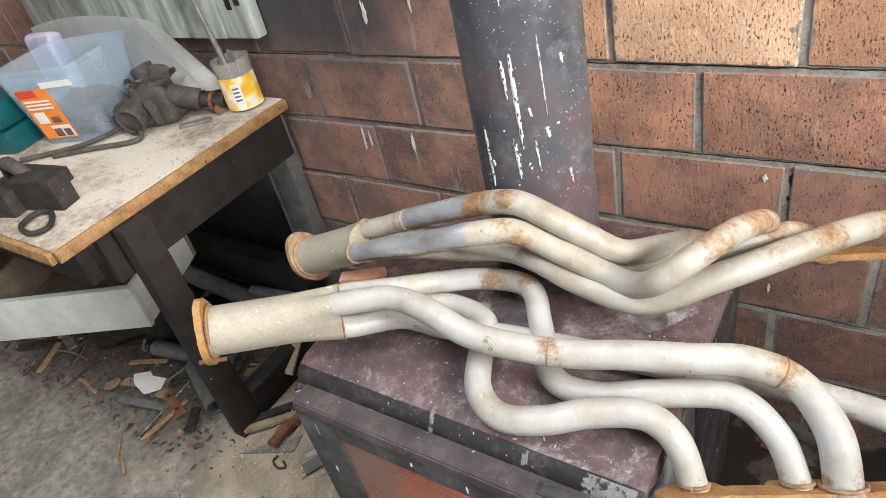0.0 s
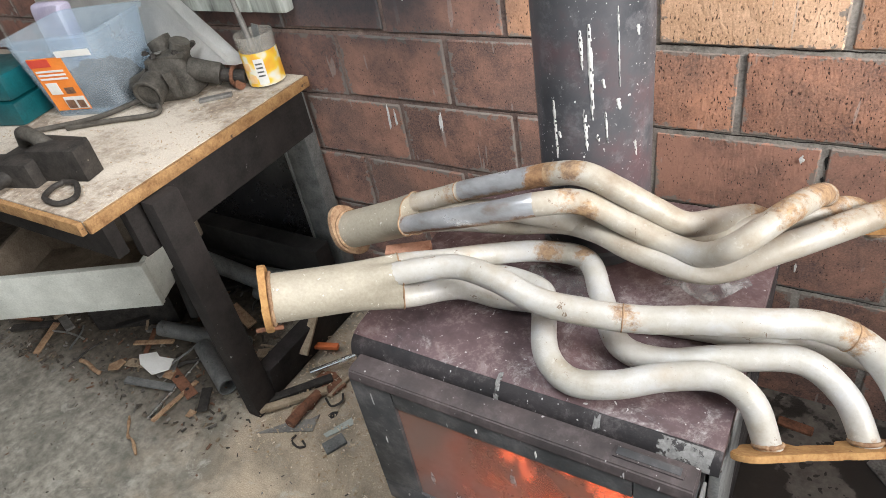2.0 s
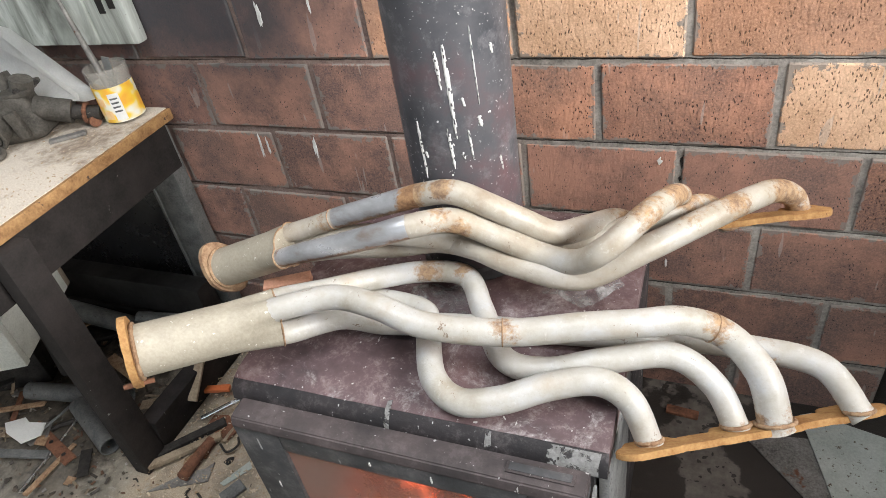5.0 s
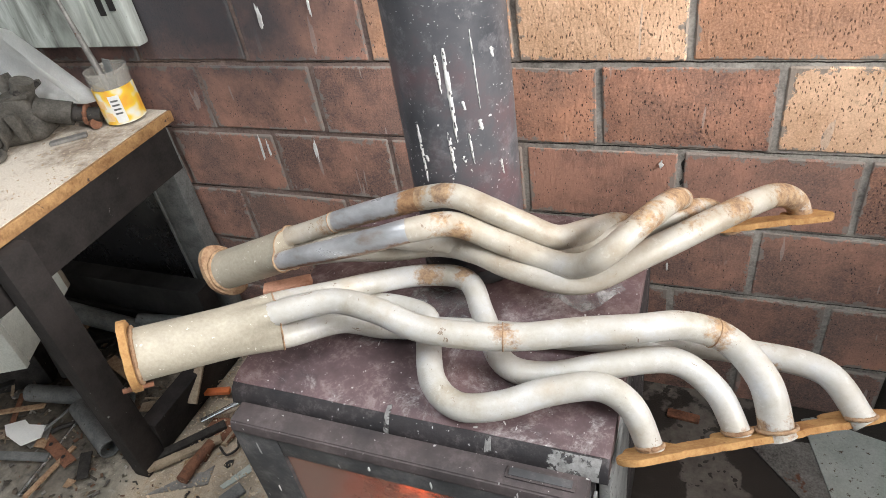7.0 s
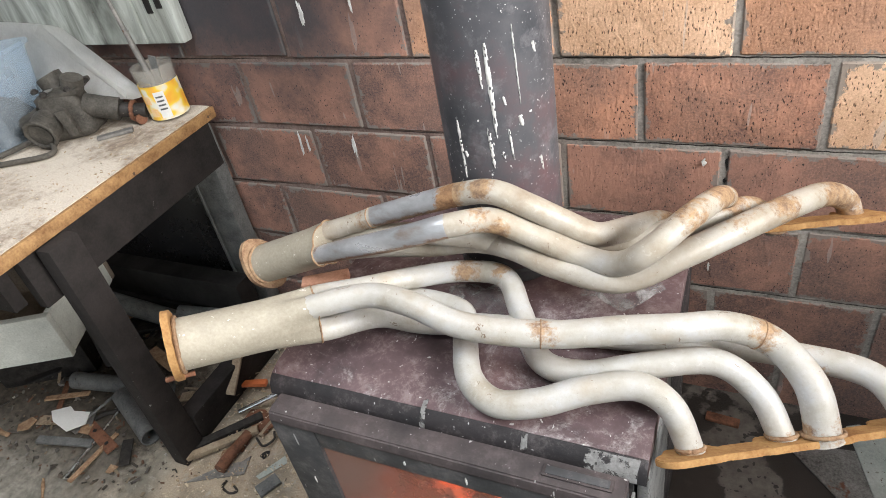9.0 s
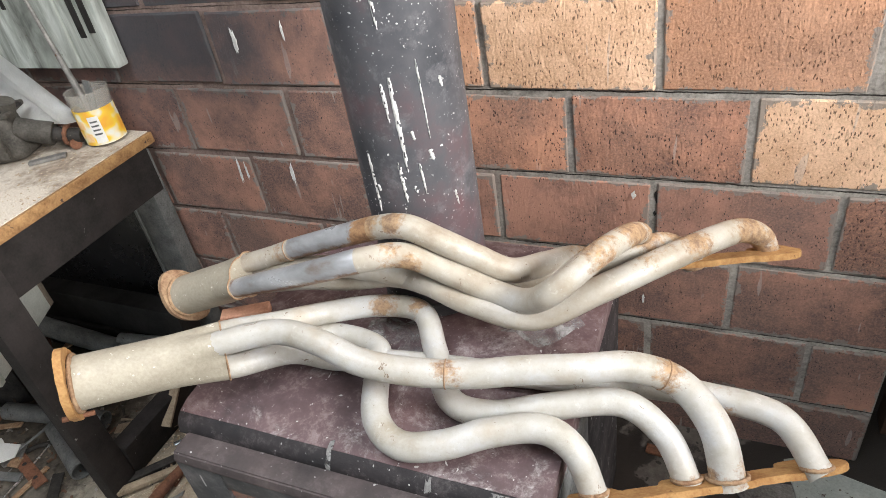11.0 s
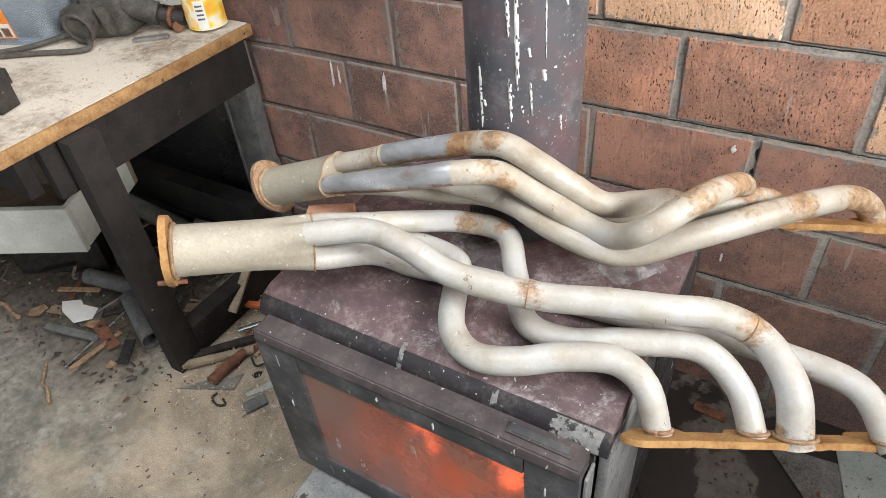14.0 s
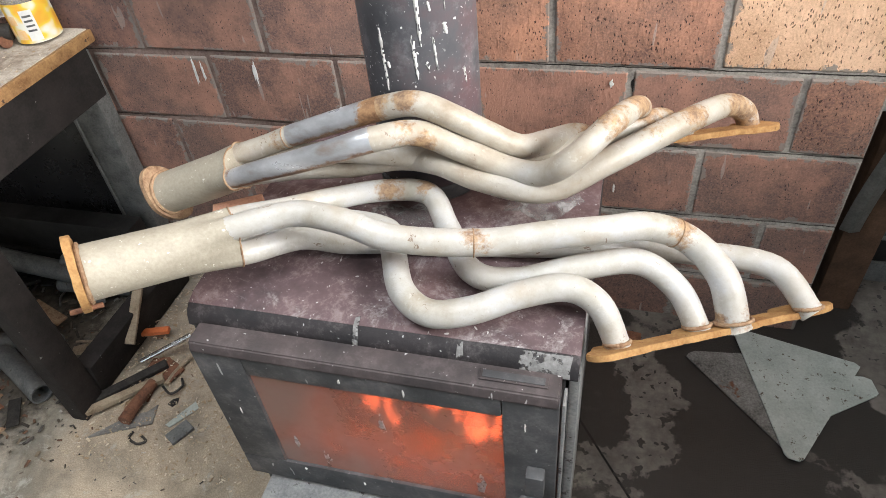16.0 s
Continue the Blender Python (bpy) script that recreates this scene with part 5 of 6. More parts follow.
jar = thing("food_jar", (-1.100, 1.188, BT), "clear plastic jar with a yellow fruit label, holding tools", "jar")
JX, JY = -1.100, 1.188
part("jar_body", lathe([(0.042, 0.001), (0.046, 0.004), (0.046, 0.098), (0.048, 0.104), (0.048, 0.126), (0.045, 0.126), (0.043, 0.10), (0.043, 0.01)], (JX, JY, BT), 32), M_JAR, jar)


def wrap(a0, a1, z0, z1, r=0.0468):
    bm = bmesh.new()
    n = max(3, int((a1 - a0) / 8))
    rows = []
    for k in range(n + 1):
        t = radians(a0 + (a1 - a0) * k / n)
        rows.append([bm.verts.new((JX + rr * math.sin(t), JY - rr * math.cos(t), BT + z)) for rr, z in ((r, z0), (r, z1), (r - 0.0006, z1), (r - 0.0006, z0))])
    for a, b in zip(rows, rows[1:]):
        for j in range(4):
            bm.faces.new((a[j], a[(j + 1) % 4], b[(j + 1) % 4], b[j]))
    bm.faces.new(rows[0])
    bm.faces.new(rows[-1])
    return bm


paper = part("label_sticker", wrap(-125, 125, 0.005, 0.088), M_JAR_PRINT, jar, "yellow and orange fruit label")
part("print_block", wrap(22, 52, 0.010, 0.074, 0.0474), M_WHITE, paper)
for z in (0.03, 0.04, 0.05, 0.06):
    part("print_bar", wrap(26, 46, z, z + 0.004, 0.0480), M_PIPE_GREY, paper)
for a, z, w in ((-6, 0.055, 12), (4, 0.024, 13), (-28, 0.03, 10)):
    part("fruit_print", wrap(a - w, a + w, z - 0.010, z + 0.010, 0.0477), M_PEACH_PRINT, paper)
solid("brush_handle", sweep([(-1.100, 1.182, BT + 0.02), (-1.128, 1.170, BT + 0.34)], lambda u: 0.0035 if u > 0.33 else 0.010, 12), M_STEEL, "thin steel rod standing in the jar", "rod")
solid("putty_knife", box((-1.096, 1.178, BT + 0.015), (-1.076, 1.182, BT + 0.15), 0.001, turn=rot(0, 9, 0)), M_PIPE_GREY, "flat grey scraper standing in the jar", "scraper")
solid("flat_bar", box((-1.212, 1.062, BT), (-1.130, 1.080, BT + 0.008), 0.0015, turn=rot(0, 0, 40)), M_STEEL, "short flat steel bar in the sawdust", "steel bar")
solid("bent_rod", sweep(spline([(-1.55, 0.80, BT + 0.007), (-1.423, 0.90, BT + 0.008), (-1.37, 1.00, BT + 0.012), (-1.325, 1.005, BT + 0.012), (-1.268, 0.975, BT + 0.008), (-1.275, 0.945, BT + 0.007), (-1.36, 0.90, BT + 0.007), (-1.46, 0.84, BT + 0.006)]), 0.0065, 12), M_CAST, "bent steel rod with a looped end", "rod")

vise = thing("bench_clamp", (-1.22, 0.70, BT), "dark dusty iron clamp bolted to the bench", "clamp")
part("base_block", box((-1.43, 0.675, BT), (-1.27, 0.775, BT + 0.035), 0.004, turn=rot(0, 0, 8)), M_CAST_DARK, vise)
part("jaw", rough_up(box((-1.285, 0.665, BT), (-1.155, 0.715, BT + 0.072), 0.003, turn=rot(0, 0, 14)), 0.001, 30), M_CAST_DARK, vise)
part("jaw", rough_up(box((-1.40, 0.61, BT - 0.02), (-1.26, 0.66, BT + 0.055), 0.006, turn=rot(0, 0, 14)), 0.002, 30), M_CAST_DARK, vise)
part("screw", sweep([(-1.34, 0.52, BT + 0.02), (-1.32, 0.68, BT + 0.025)], 0.016, 16), M_CAST_DARK, vise)
part("bridge", rough_up(sweep(spline([(-1.42, 0.72, BT + 0.03), (-1.38, 0.71, BT + 0.07), (-1.31, 0.70, BT + 0.075), (-1.26, 0.70, BT + 0.05)]), 0.016, 12), 0.002, 30), M_CAST, vise)
part("hook_ring", sweep(spline([(-1.20, 0.655, BT + 0.008), (-1.16, 0.66, BT + 0.008), (-1.11, 0.625, BT + 0.007), (-1.125, 0.595, BT + 0.007), (-1.18, 0.60, BT + 0.007), (-1.20, 0.63, BT + 0.008), (-1.195, 0.655, BT + 0.009)]), 0.006, 10), M_CAST_DARK, vise)
solid("lilac_bag", rough_up(box((-1.83, 1.08, BT), (-1.69, 1.13, 0.925), 0.024, 3), 0.016, 15), M_LILAC, "crumpled lilac plastic bag behind the tub", "bag")

cabinet = thing("wall_cabinet", (-1.45, 1.23, 0.864), "pale green-grey metal cabinet, streaked with grime", "cabinet")
part("body", box((-2.00, 1.212, 0.864), (-0.994, 1.2455, 1.60), 0.008), M_CABINET, cabinet)
part("door", box((-1.99, 1.203, 0.868), (-1.098, 1.2115, 1.59), 0.004), M_CABINET, cabinet)
part("vent_slot", box((-1.066, 1.2095, 0.935), (-1.048, 1.2135, 1.30), 0.002), M_BLACK, cabinet)
part("vent_slot", box((-1.034, 1.2095, 0.945), (-1.016, 1.2135, 1.30), 0.002), M_BLACK, cabinet)
for x in (-1.30, -1.26, -1.80, -1.77):
    part("vent_slot", box((x, 1.2005, 1.005), (x + 0.012, 1.2045, 1.15), 0.001), M_BLACK, cabinet)


def crumbs(count, size, zone, seed, height):
    """Loose bits, each a small irregular box; zone gives a place on the ground from two random numbers."""
    random.seed(seed)
    verts, faces = [], []
    for _ in range(count):
        x, y, z = zone(random.random(), random.random())
        s = size * random.uniform(0.4, 1.6)
        d = Vector((s * random.uniform(0.6, 2.6), s * random.uniform(0.4, 1.0), s * random.uniform(0.15, 0.5)))
        m = Matrix.Translation((x, y, z + d.z * 0.5 + height * random.random())) @ rot(random.uniform(-22, 22), random.uniform(-22, 22), random.uniform(0, 360))
        base = len(verts)
        for k in range(8):
            c = Vector(((k & 1) - 0.5, (k >> 1 & 1) - 0.5, (k >> 2) - 0.5))
            c *= random.uniform(0.75, 1.1)
            verts.append(m @ Vector(a * b for a, b in zip(c, d)))
        faces += [[base + i for i in f] for f in ((0, 1, 3, 2), (4, 6, 7, 5), (0, 4, 5, 1), (2, 3, 7, 6), (0, 2, 6, 4), (1, 5, 7, 3))]
    me = bpy.data.meshes.new("debris")
    me.from_pydata([tuple(v) for v in verts], [], faces)
    return me


def stuff(name, me, material, label, category):
    me.materials.append(material)
    return tagged(new(name, me), label, category, kind="stuff")


M_SAWDUST = debris_material("sawdust_chips", [(0.0, (0.50, 0.40, 0.28)), (0.3, (0.62, 0.52, 0.38)), (0.6, (0.40, 0.29, 0.18)), (0.85, (0.70, 0.62, 0.50))])
M_DEBRIS = debris_material("floor_debris", [(0.0, (0.045, 0.039, 0.033)), (0.22, (0.12, 0.095, 0.074)), (0.50, (0.085, 0.078, 0.071)), (0.68, (0.14, 0.072, 0.044)), (0.80, (0.21, 0.165, 0.115)), (0.89, (0.20, 0.19, 0.175)), (0.972, (0.46, 0.43, 0.385))])
stuff("sawdust_on_bench", crumbs(1300, 0.0021, lambda a, b: (-1.03 - 0.75 * a ** 1.3, 0.59 + 0.64 * b, 0.7005), 3, 0.0005), M_SAWDUST, "pale sawdust and wood chips on the bench", "sawdust")

# ---- under the bench ----
DT = Matrix.Translation((-1.635, 0.800, 0.022)) @ rot(0, 0, 27)


def in_drawer(lo, hi):
    bm = box(lo, hi, 0.003)
    for v in bm.verts:
        v.co = DT @ v.co
    return bm


drawer = thing("open_wooden_box", (-1.65, 0.79, 0.18), "old open box of pale painted boards on the scrap heap", "wooden box")
part("front_board", in_drawer((-0.275, -0.165, 0.195), (0.262, -0.145, 0.335)), M_BOX_PAINT, drawer, "pale green-white front")
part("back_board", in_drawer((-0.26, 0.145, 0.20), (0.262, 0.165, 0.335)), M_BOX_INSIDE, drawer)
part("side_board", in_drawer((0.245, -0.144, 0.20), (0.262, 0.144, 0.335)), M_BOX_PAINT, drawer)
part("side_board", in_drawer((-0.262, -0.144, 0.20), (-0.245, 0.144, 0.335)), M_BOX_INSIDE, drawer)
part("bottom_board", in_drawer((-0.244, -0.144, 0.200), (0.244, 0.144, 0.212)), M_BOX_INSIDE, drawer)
solid("support_block", box((-1.80, 0.80, 0.0), (-1.52, 0.96, 0.198), 0.004, turn=rot(0, 0, 29)), M_CAST_DARK, "dark crate under the drawer", "crate")

old_window = thing("old_window", (-1.4, 1.21, 0.0), "old grey-framed window with grimy dark glass, leaning on the wall", "window")
for lo, hi in (((-1.95, 1.195, 0.02), (-1.87, 1.235, 0.655)), ((-1.869, 1.195, 0.575), (-1.126, 1.235, 0.655)), ((-1.869, 1.195, 0.02), (-1.126, 1.235, 0.10))):
    part("frame", box(lo, hi, 0.004), M_PIPE_GREY, old_window)
part("frame", box((-1.125, 1.190, 0.02), (-1.040, 1.235, 0.655), 0.004), M_PIPE_GREY, old_window)
part("bead", box((-1.136, 1.188, 0.10), (-1.127, 1.194, 0.575), 0.002), M_PIPE_GREY, old_window)
part("pane", box((-1.868, 1.212, 0.101), (-1.137, 1.218, 0.574)), M_PANE_DARK, old_window)
solid("steel_beam", box((-1.95, 1.10, 0.12), (-1.045, 1.16, 0.225), 0.004), M_BLACK, "long black steel box section under the bench", "steel beam")
solid("beam_rest", box((-1.9, 1.09, 0.0), (-1.25, 1.165, 0.118), 0.004), M_BLACK, "black steel block under the beam", "steel block")


def open_pipe(a, b, r, material, label):
    return solid("pipe_offcut", sweep([Vector(a).lerp(Vector(b), k / 6) for k in range(7)], r, 20, hollow=0.88), material, label, "pipe", "scrap pipes under the bench")


open_pipe((-1.72, 1.02, 0.185), (-1.21, 1.06, 0.075), 0.028, M_PIPE_GREY, "long grey pipe offcut among the scrap")
open_pipe((-1.47, 0.80, 0.055), (-1.17, 0.86, 0.040), 0.024, M_PIPE_GREY, "dark grey pipe offcut lying under the bench")
open_pipe((-1.29, 0.80, 0.045), (-1.115, 0.72, 0.030), 0.026, M_PIPE_GREY, "short grey pipe with an open end beside the leg")
open_pipe((-1.30, 1.04, 0.05), (-1.08, 1.06, 0.05), 0.020, M_PIPE_GREY, "thin grey pipe behind the bench leg")
open_pipe((-1.35, 0.86, 0.10), (-1.36, 0.88, 0.26), 0.022, M_BLACK, "upright dark pipe stub")
open_pipe((-1.28, 1.07, 0.115), (-1.08, 1.10, 0.110), 0.018, M_PIPE_GREY, "thin grey pipe on top of the scrap")

random.seed(11)
SCRAP = [M_RUST_DARK, M_CAST_DARK, M_STEEL, M_TIMBER, M_BLACK, M_RUST_WELD, M_PIPE_GREY]
for k in range(74):
    a, b = random.random(), random.random()
    x, y = -2.05 + 1.0 * a, 0.60 + 0.52 * b
    if k > 66:
        x, y = -0.98 + 0.34 * a, 0.66 + 0.44 * b
    deep = 0.02 + (0.07 * max(0, (y - 0.66)) / 0.5 if k <= 66 else 0.0)
    L, W, T = random.uniform(0.05, 0.19), random.uniform(0.008, 0.035), random.uniform(0.003, 0.014)
    kind = random.choice(("metal_strip", "round_rod", "plate_offcut"))
    z = T / 2 + 0.002 + (deep * random.random() if k <= 66 else 0)
    m = Matrix.Translation((x, y, z)) @ rot(random.uniform(-6, 6) if k <= 66 else 0, random.uniform(-8, 8) if k <= 66 else 0, random.uniform(0, 180))
    mat = random.choice(SCRAP)
    if kind == "metal_strip":
        bm = rough_up(box((-L / 2, -W / 2, -T / 2), (L / 2, W / 2, T / 2), 0.001, 1), 0.001, 30)
    elif kind == "round_rod":
        bm = sweep([(-L / 2 + L * j / 5, 0.006 * math.sin(j * 0.9 + k), 0) for j in range(6)], max(0.003, T * 0.5), 8)
    else:
        n = random.choice((3, 4, 5, 6))
        L *= 0.8 if k <= 66 else 0.45
        bm = plate([(0.5 * L * random.uniform(0.5, 0.9) * math.cos(2 * math.pi * j / n), 0.4 * L * random.uniform(0.6, 1) * math.sin(2 * math.pi * j / n)) for j in range(n)], 0.003, Matrix.Identity(4))
    for v in bm.verts:
        v.co = m @ v.co
    tone = {M_RUST_DARK: "dark rusty", M_CAST_DARK: "blackened", M_STEEL: "dull steel", M_TIMBER: "splintered timber", M_BLACK: "black", M_RUST_WELD: "orange rusty", M_PIPE_GREY: "grey"}[mat]
    solid(kind, bm, mat, f"{tone} {kind.replace('_', ' ')} in the scrap on the floor", "scrap", "scrap on the floor")

stuff("scrap_heap_debris", crumbs(1700, 0.0068, lambda a, b: (-2.2 + 1.22 * a, 0.56 + 0.62 * b, 0.001 + 0.05 * max(0, b - 0.25) * (0.4 + 0.6 * abs(math.sin(9 * a)))), 8, 0.008), M_DEBRIS, "heap of small scrap, chips and dirt under the bench", "debris")
stuff("floor_chips", crumbs(650, 0.0032, lambda a, b: (-2.0 + 1.6 * a, 1.18 - 1.1 * b ** 1.2, 0.0003), 9, 0.0), M_DEBRIS, "scattered wood chips and grit on the floor", "debris")
stuff("sawdust_drift", crumbs(2300, 0.0032, lambda a, b: (-0.98 + 0.46 * a, 0.60 + 0.62 * b, 0.0003 + 0.012 * math.exp(-((a - 0.15) / 0.25) ** 2)), 10, 0.004), M_SAWDUST, "drift of sawdust between bench and stove", "sawdust")

# ---- single pieces on the floor ----
def floor_plate(outline, z, thick, material, label, name="sheet_offcut"):
    return solid(name, plate(outline, thick, Matrix.Translation((0, 0, z))), material, label, "sheet offcut", smooth=False)


floor_plate([(-1.475, 0.705), (-1.44, 0.68), (-1.37, 0.665), (-1.335, 0.70), (-1.355, 0.735), (-1.405, 0.725), (-1.43, 0.735)], 0.032, 0.003, M_WHITE, "broken piece of white sheet on the gritty floor")
floor_plate([(0.341, 1.120), (0.346, 1.130), (0.360, 1.139), (0.470, 1.150), (0.532, 0.925), (0.522, 0.915)], 0.006, 0.003, M_ZINC_DARK, "scorched sheet metal triangle lying on the floor")
floor_plate([(0.446, 1.206), (0.470, 1.217), (0.692, 1.160), (0.702, 1.150), (0.556, 0.893), (0.547, 0.887), (0.527, 0.891), (0.521, 0.899)], 0.012, 0.003, M_SHEET, "pale triangular sheet metal offcut on the floor")
floor_plate([(0.57, 0.975), (0.61, 1.120), (0.705, 1.128), (0.720, 1.122), (0.727, 1.088), (0.722, 1.080)], 0.0065, 0.003, M_SHEET, "small pale sheet metal offcut under another")
solid("hammer_shaft", rough_up(sweep([(-0.879, 0.700, 0.017), (-0.879, 0.736, 0.017), (-0.875, 0.781, 0.017), (-0.873, 0.811, 0.017)], lambda u: 0.015 - 0.003 * u, 14), 0.001, 40), M_RUST_DARK, "rust-brown round wooden shaft on the floor", "shaft")
floor_plate([(-0.954, 0.649), (-0.820, 0.713), (-0.835, 0.763), (-0.848, 0.741), (-0.889, 0.718)], 0.004, 0.003, M_STEEL, "flat steel offcut under the handle")
solid("orange_stick", rough_up(box((-0.995, 0.938, 0.022), (-0.915, 0.956, 0.034), 0.002, turn=rot(0, 0, 18)), 0.001, 40), M_ORANGE_STICK, "orange plastic strip in the sawdust", "strip")
solid("chrome_rod", sweep([(-0.936, 0.858, 0.022), (-0.833, 0.938, 0.05)], 0.0065, 12), M_CHROME, "bright chromed rod leaning to the stove", "rod")
solid("rusty_bracket", plate([(-0.918, 0.843), (-0.838, 0.822), (-0.824, 0.865), (-0.880, 0.890), (-0.919, 0.880)], 0.006, Matrix.Translation((0, 0, 0.012))), M_RUST_DARK, "rusty bent bracket on the floor", "bracket")
solid("wire_hook", sweep(spline([(-0.850, 0.685, 0.005), (-0.850, 0.668, 0.005), (-0.823, 0.659, 0.005), (-0.807, 0.669, 0.005), (-0.826, 0.680, 0.005)]), 0.003, 8), M_CAST_DARK, "bent wire hook on the floor", "wire")
solid("wire_hook", sweep(spline([(-0.845, 0.805, 0.014), (-0.814, 0.790, 0.014), (-0.798, 0.814, 0.014), (-0.811, 0.835, 0.014)]), 0.003, 8), M_CAST_DARK, "bent wire hook beside the bracket", "wire")
floor_plate([(-0.788, 0.717), (-0.774, 0.713), (-0.733, 0.773), (-0.750, 0.788)], 0.003, 0.002, M_SHEET, "pale strip of sheet metal on the floor", "metal_strip")
solid("timber_offcut", rough_up(box((-1.01, 0.755, 0.012), (-0.83, 0.775, 0.024), 0.002, turn=rot(0, 0, 44)), 0.0015, 30), M_TIMBER, "splintered pale timber strip on the floor", "timber")
solid("timber_offcut", rough_up(box((-0.98, 0.86, 0.10), (-0.955, 1.0, 0.108), 0.002, turn=rot(35, 0, 8)), 0.0015, 30), M_TIMBER, "pale timber strip leaning on the bench rail", "timber")
solid("timber_offcut", rough_up(box((-1.03, 0.785, 0.010), (-0.84, 0.81, 0.022), 0.002, turn=rot(0, 0, 48)), 0.0015, 30), M_CAST_DARK, "dark splintered strip on the floor", "timber")
solid("bark_chip", rough_up(box((0.17, 1.15, 0.0), (0.24, 1.175, 0.008), 0.003, turn=rot(0, 0, -4)), 0.004, 40), M_RUST_DARK, "curled brown chip of bark by the wall", "bark chip")

solid("thin_rod", sweep([(-1.276, 0.560, 0.006), (-1.285, 0.67, 0.008), (-1.293, 0.787, 0.016)], 0.0035, 10), M_CHROME, "thin bright steel rod in the grit", "rod")
solid("rusty_wire", sweep(spline([(-1.335, 0.545, 0.005), (-1.305, 0.520, 0.008), (-1.279, 0.497, 0.006), (-1.250, 0.492, 0.012), (-1.209, 0.467, 0.005)]), lambda u: 0.0028 + 0.002 * math.sin(9 * u) ** 2, 8), M_RUST_WELD, "twisted orange rusty wire on the floor", "wire")
strip_turn = Matrix.Translation((-1.308, 0.698, 0.012)) @ rot(0, 0, -18)
strip_bm = box((-0.105, -0.016, -0.002), (0.105, 0.016, 0.002), 0.001)
for v in strip_bm.verts:
    v.co = strip_turn @ v.co
flat_strip = thing("perforated_strip", (-1.308, 0.698, 0.012), "brown rusty flat strip with bolt holes on the floor", "metal strip")
part("strip", strip_bm, M_RUST_DARK, flat_strip)
for off in (-0.07, 0.0, 0.07):
    hole_at = strip_turn @ Vector((off, 0, 0.0021))
    part("bolt_hole", lathe([(0.0055, 0), (0.0055, 0.0006)], hole_at, 12), M_BLACK, flat_strip)

# ---- beyond the wall's end ----
solid("wooden_post", rough_up(box((0.635, 1.335, 0.0), (0.715, 1.395, 1.15), 0.004, turn=rot(0, 0, 0)), 0.001, 10), M_POST, "dark brown wooden post beside the wall's end", "post")
cupboard = thing("metal_cupboard", (1.15, 1.6, 0), "grey-white metal cupboard standing behind the post", "cupboard")
part("body", box((0.74, 1.47, 0.03), (1.65, 1.95, 1.5), 0.006), M_PIPE_GREY, cupboard)
part("kick_rail", box((0.735, 1.445, 0.0), (1.65, 1.469, 0.06), 0.003), M_PIPE_GREY, cupboard)
part("dark_rail", box((0.735, 1.452, 0.061), (1.65, 1.469, 0.135), 0.003), M_BLACK, cupboard)
part("lower_rail", box((0.735, 1.440, 0.136), (1.65, 1.469, 0.150), 0.003), M_ZINC, cupboard)
part("stile", box((0.775, 1.449, 0.151), (0.80, 1.469, 1.5), 0.003), M_ZINC, cupboard)
part("door", box((0.806, 1.455, 0.151), (1.30, 1.469, 1.49), 0.003), M_ZINC, cupboard)
strip = bmesh.new()
rows = []
for k in range(15):
    u = k / 14
    c = Vector((0.640 + 0.10 * u * u, 1.325 - 0.02 * math.sin(3 * u), 0.25 + 0.50 * u))
    rows.append([strip.verts.new(c + Vector(o)) for o in ((-0.02, 0, 0), (0.0, -0.010, 0), (0.02, -0.003, 0))])
for a, b in zip(rows, rows[1:]):
    for j in range(2):
        strip.faces.new((a[j], a[j + 1], b[j + 1], b[j]))
bmesh.ops.solidify(strip, geom=list(strip.faces), thickness=0.004)
tarp = thing("grey_tarpaulin", (0.66, 1.33, 0.25), "folded grey tarpaulin hanging over the post", "tarpaulin")
part("hanging_strip", strip, M_CLOTH, tarp)
part("fold", rough_up(sweep(spline([(0.585, 1.30, 0.735), (0.64, 1.30, 0.71), (0.72, 1.31, 0.64), (0.80, 1.33, 0.60)]), lambda u: 0.028 + 0.012 * math.sin(4 * u), 14), 0.008, 16), M_CLOTH, tarp)
part("fold", rough_up(sweep(spline([(0.62, 1.33, 0.76), (0.70, 1.34, 0.76), (0.80, 1.35, 0.74)]), 0.035, 14), 0.008, 16), M_CLOTH, tarp)
solid("pale_batten", box((0.553, 1.262, 0.582), (0.78, 1.30, 0.596), 0.001, turn=rot(0, -3, 4)), M_ZINC, "pale flat batten sticking out past the wall's end", "batten")


for x, z, w, h in ((0.156, 0.613, 0.010, 0.030), (0.153, 0.575, 0.006, 0.012), (0.437, 0.612, 0.006, 0.012)):
    part("mortar_hole", blob((x, WALL_Y + 0.0028, z), "y", w, h, x * 7), M_BLACK, wall_north)


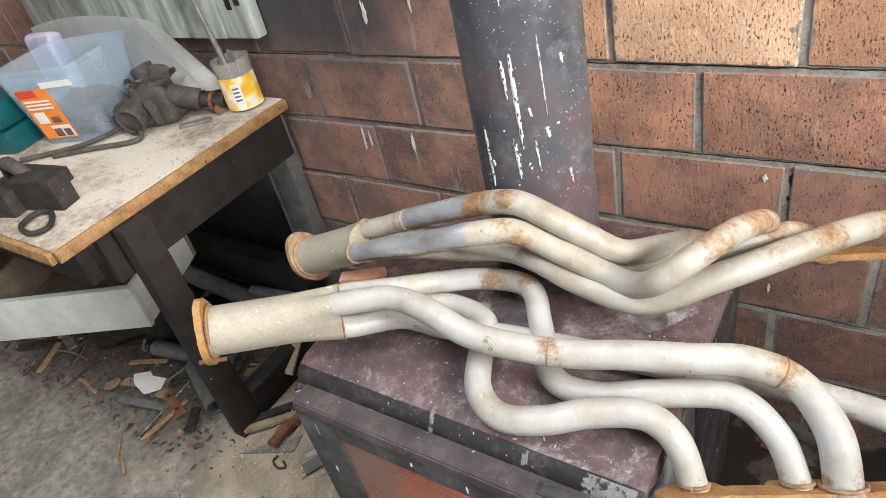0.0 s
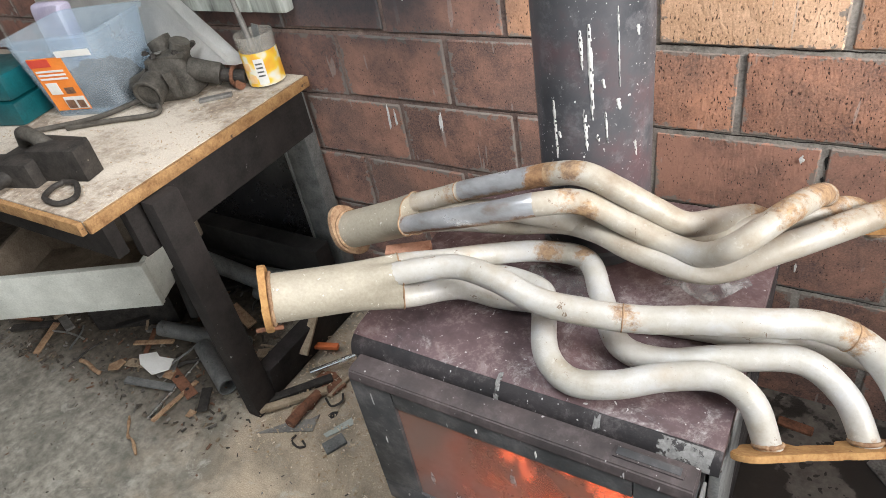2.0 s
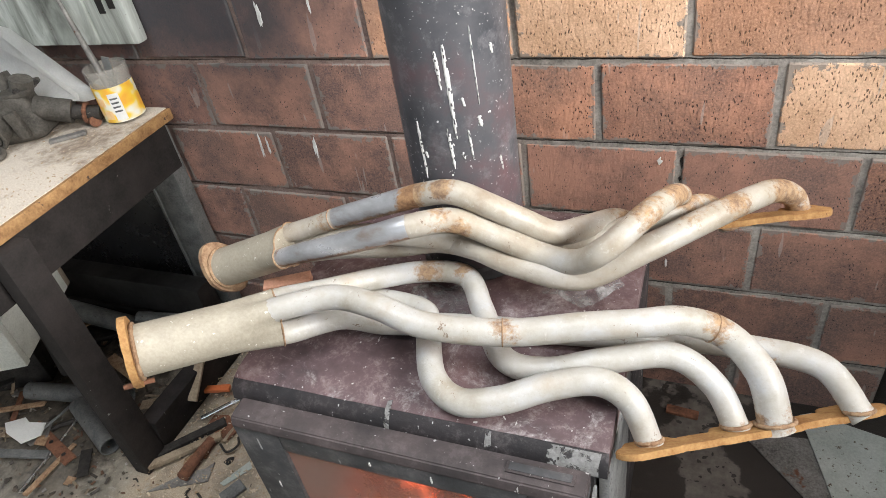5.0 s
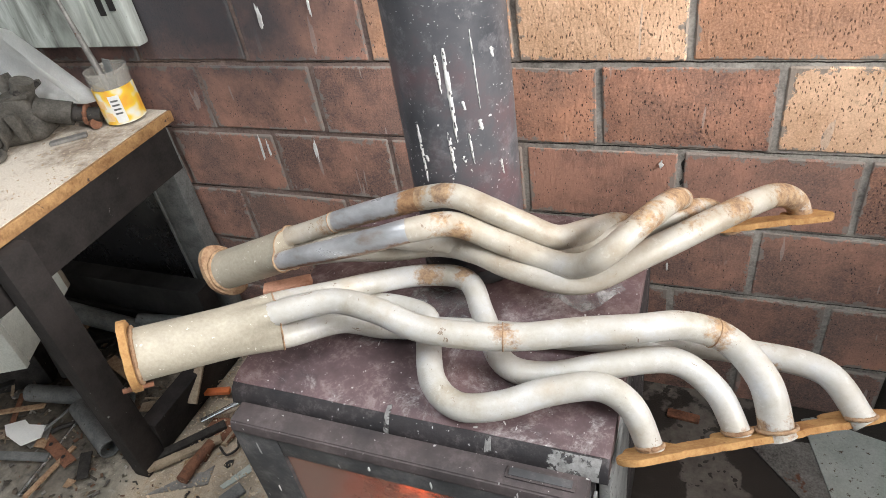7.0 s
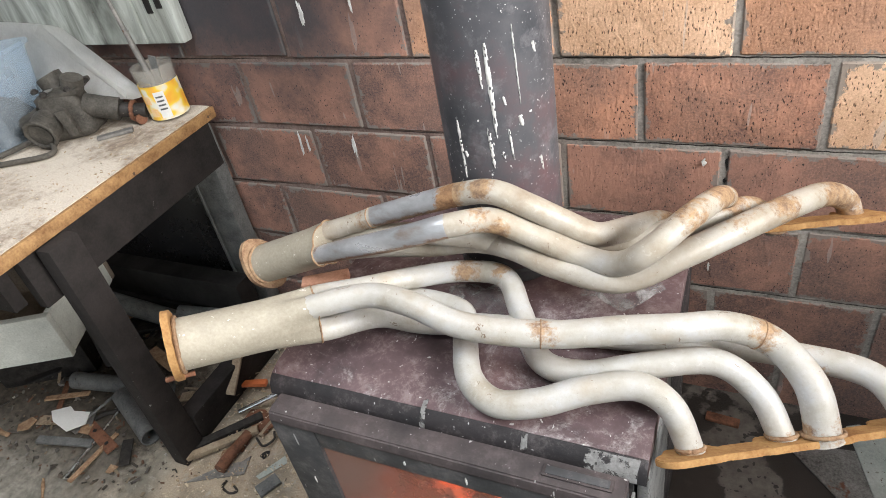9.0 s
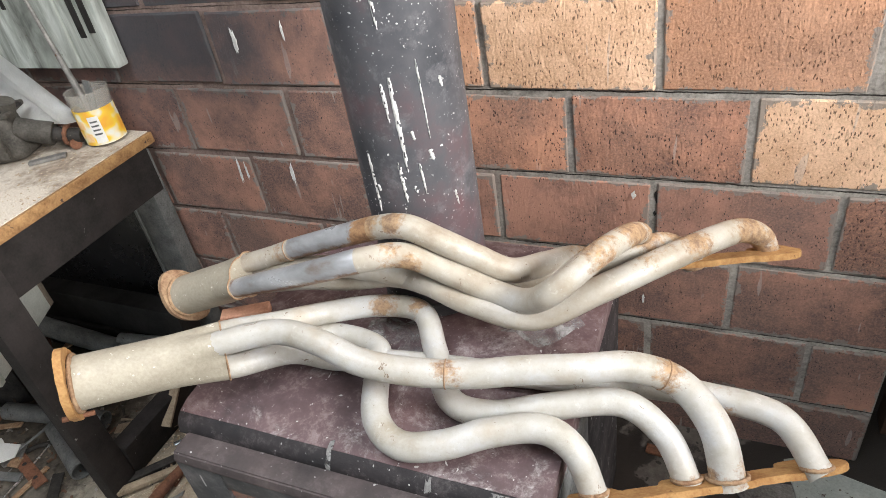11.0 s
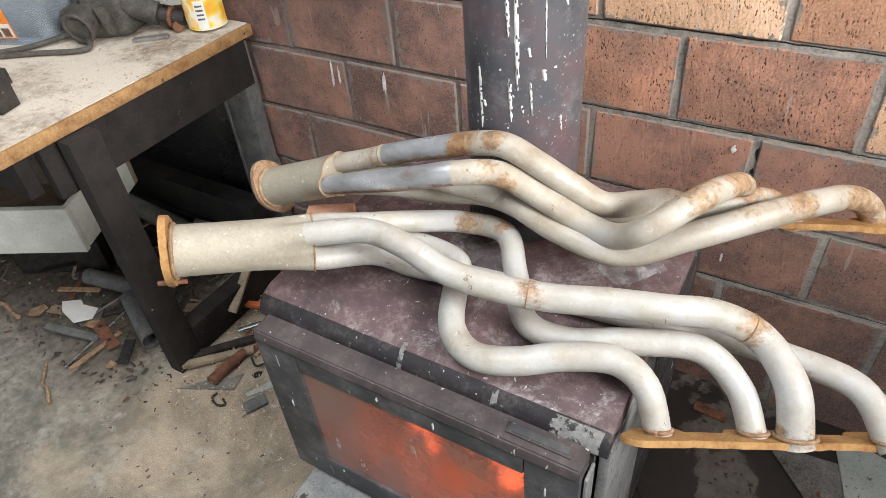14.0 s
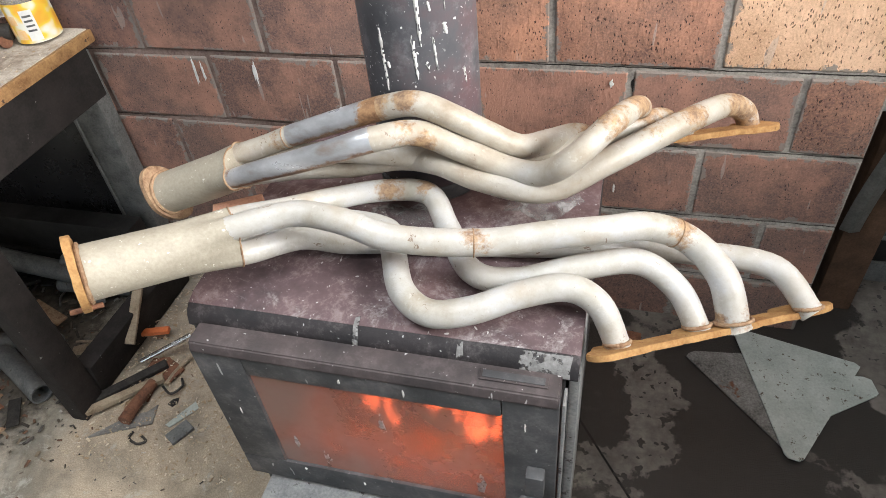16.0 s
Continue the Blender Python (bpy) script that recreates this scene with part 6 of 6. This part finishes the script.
# ---- blocks of the wall ----
def brick_mesh(seed):
    """A clay block with chipped, uneven edges; 0.29 long, 0.155 high, its face at y 0."""
    bm = box((-0.145, 0.0, -0.0775), (0.145, 0.10, 0.0775), 0.003, 1)
    for v in bm.verts:
        k = Vector((v.co.x * 9, v.co.y * 9 + seed * 5.1, v.co.z * 9))
        v.co += Vector(noise.noise_vector(k)) * 0.0048
    me = bpy.data.meshes.new("brick")
    bm.to_mesh(me)
    bm.free()
    return me


def brick_kind(x, z):
    """Which firing a block is of, by its place in the wall."""
    row = round((z - FIRST) / COURSE - 0.5)
    if row == 5:
        return M_BRICK_SOOT if x < -0.75 else M_BRICK_DARK if x < -0.32 else M_BRICK_ORANGE if x < -0.1 or x > 0.2 else M_BRICK_PEACH
    if row == 4:
        return M_BRICK_SOOT if x < -0.95 else M_BRICK_DARK if x < -0.3 else M_BRICK_PEACH if x > 0.32 else M_BRICK_RED
    if row == 3:
        return M_BRICK_RED if x > 0.46 else M_BRICK_DARK
    if row > 5:
        return M_BRICK_SOOT if -1.7 < x < -0.6 else M_BRICK_ORANGE
    return M_BRICK_RED if x > 0.46 and row == 2 else M_BRICK_DARK


brick_meshes = {}
brick_count = 0
random.seed(5)
for row in range(16):
    zc = FIRST + (row + 0.5) * COURSE + 0.002
    start = -3.295 + (0.0 if row % 2 == 0 else 0.15)
    for col in range(14):
        x0 = max(start + col * BRICK, -3.195)
        x1 = min(start + col * BRICK + 0.29, WALL_END - 0.002)
        if x1 - x0 < 0.03:
            continue
        xc = (x0 + x1) / 2
        mat = brick_kind(xc, zc)
        key = (mat.name, brick_count % 6)
        if key not in brick_meshes:
            brick_meshes[key] = brick_mesh(brick_count % 6)
            brick_meshes[key].materials.append(mat)
        ob = new("brick", brick_meshes[key])
        ob.parent = wall_north
        ob.location = (xc, WALL_Y + random.uniform(-0.003, 0.003), zc + random.uniform(-0.002, 0.002))
        ob.rotation_euler = (0, radians(random.uniform(-0.3, 0.3)), 0)
        ob.scale = ((x1 - x0) / 0.29, 1, 1)
        brick_count += 1
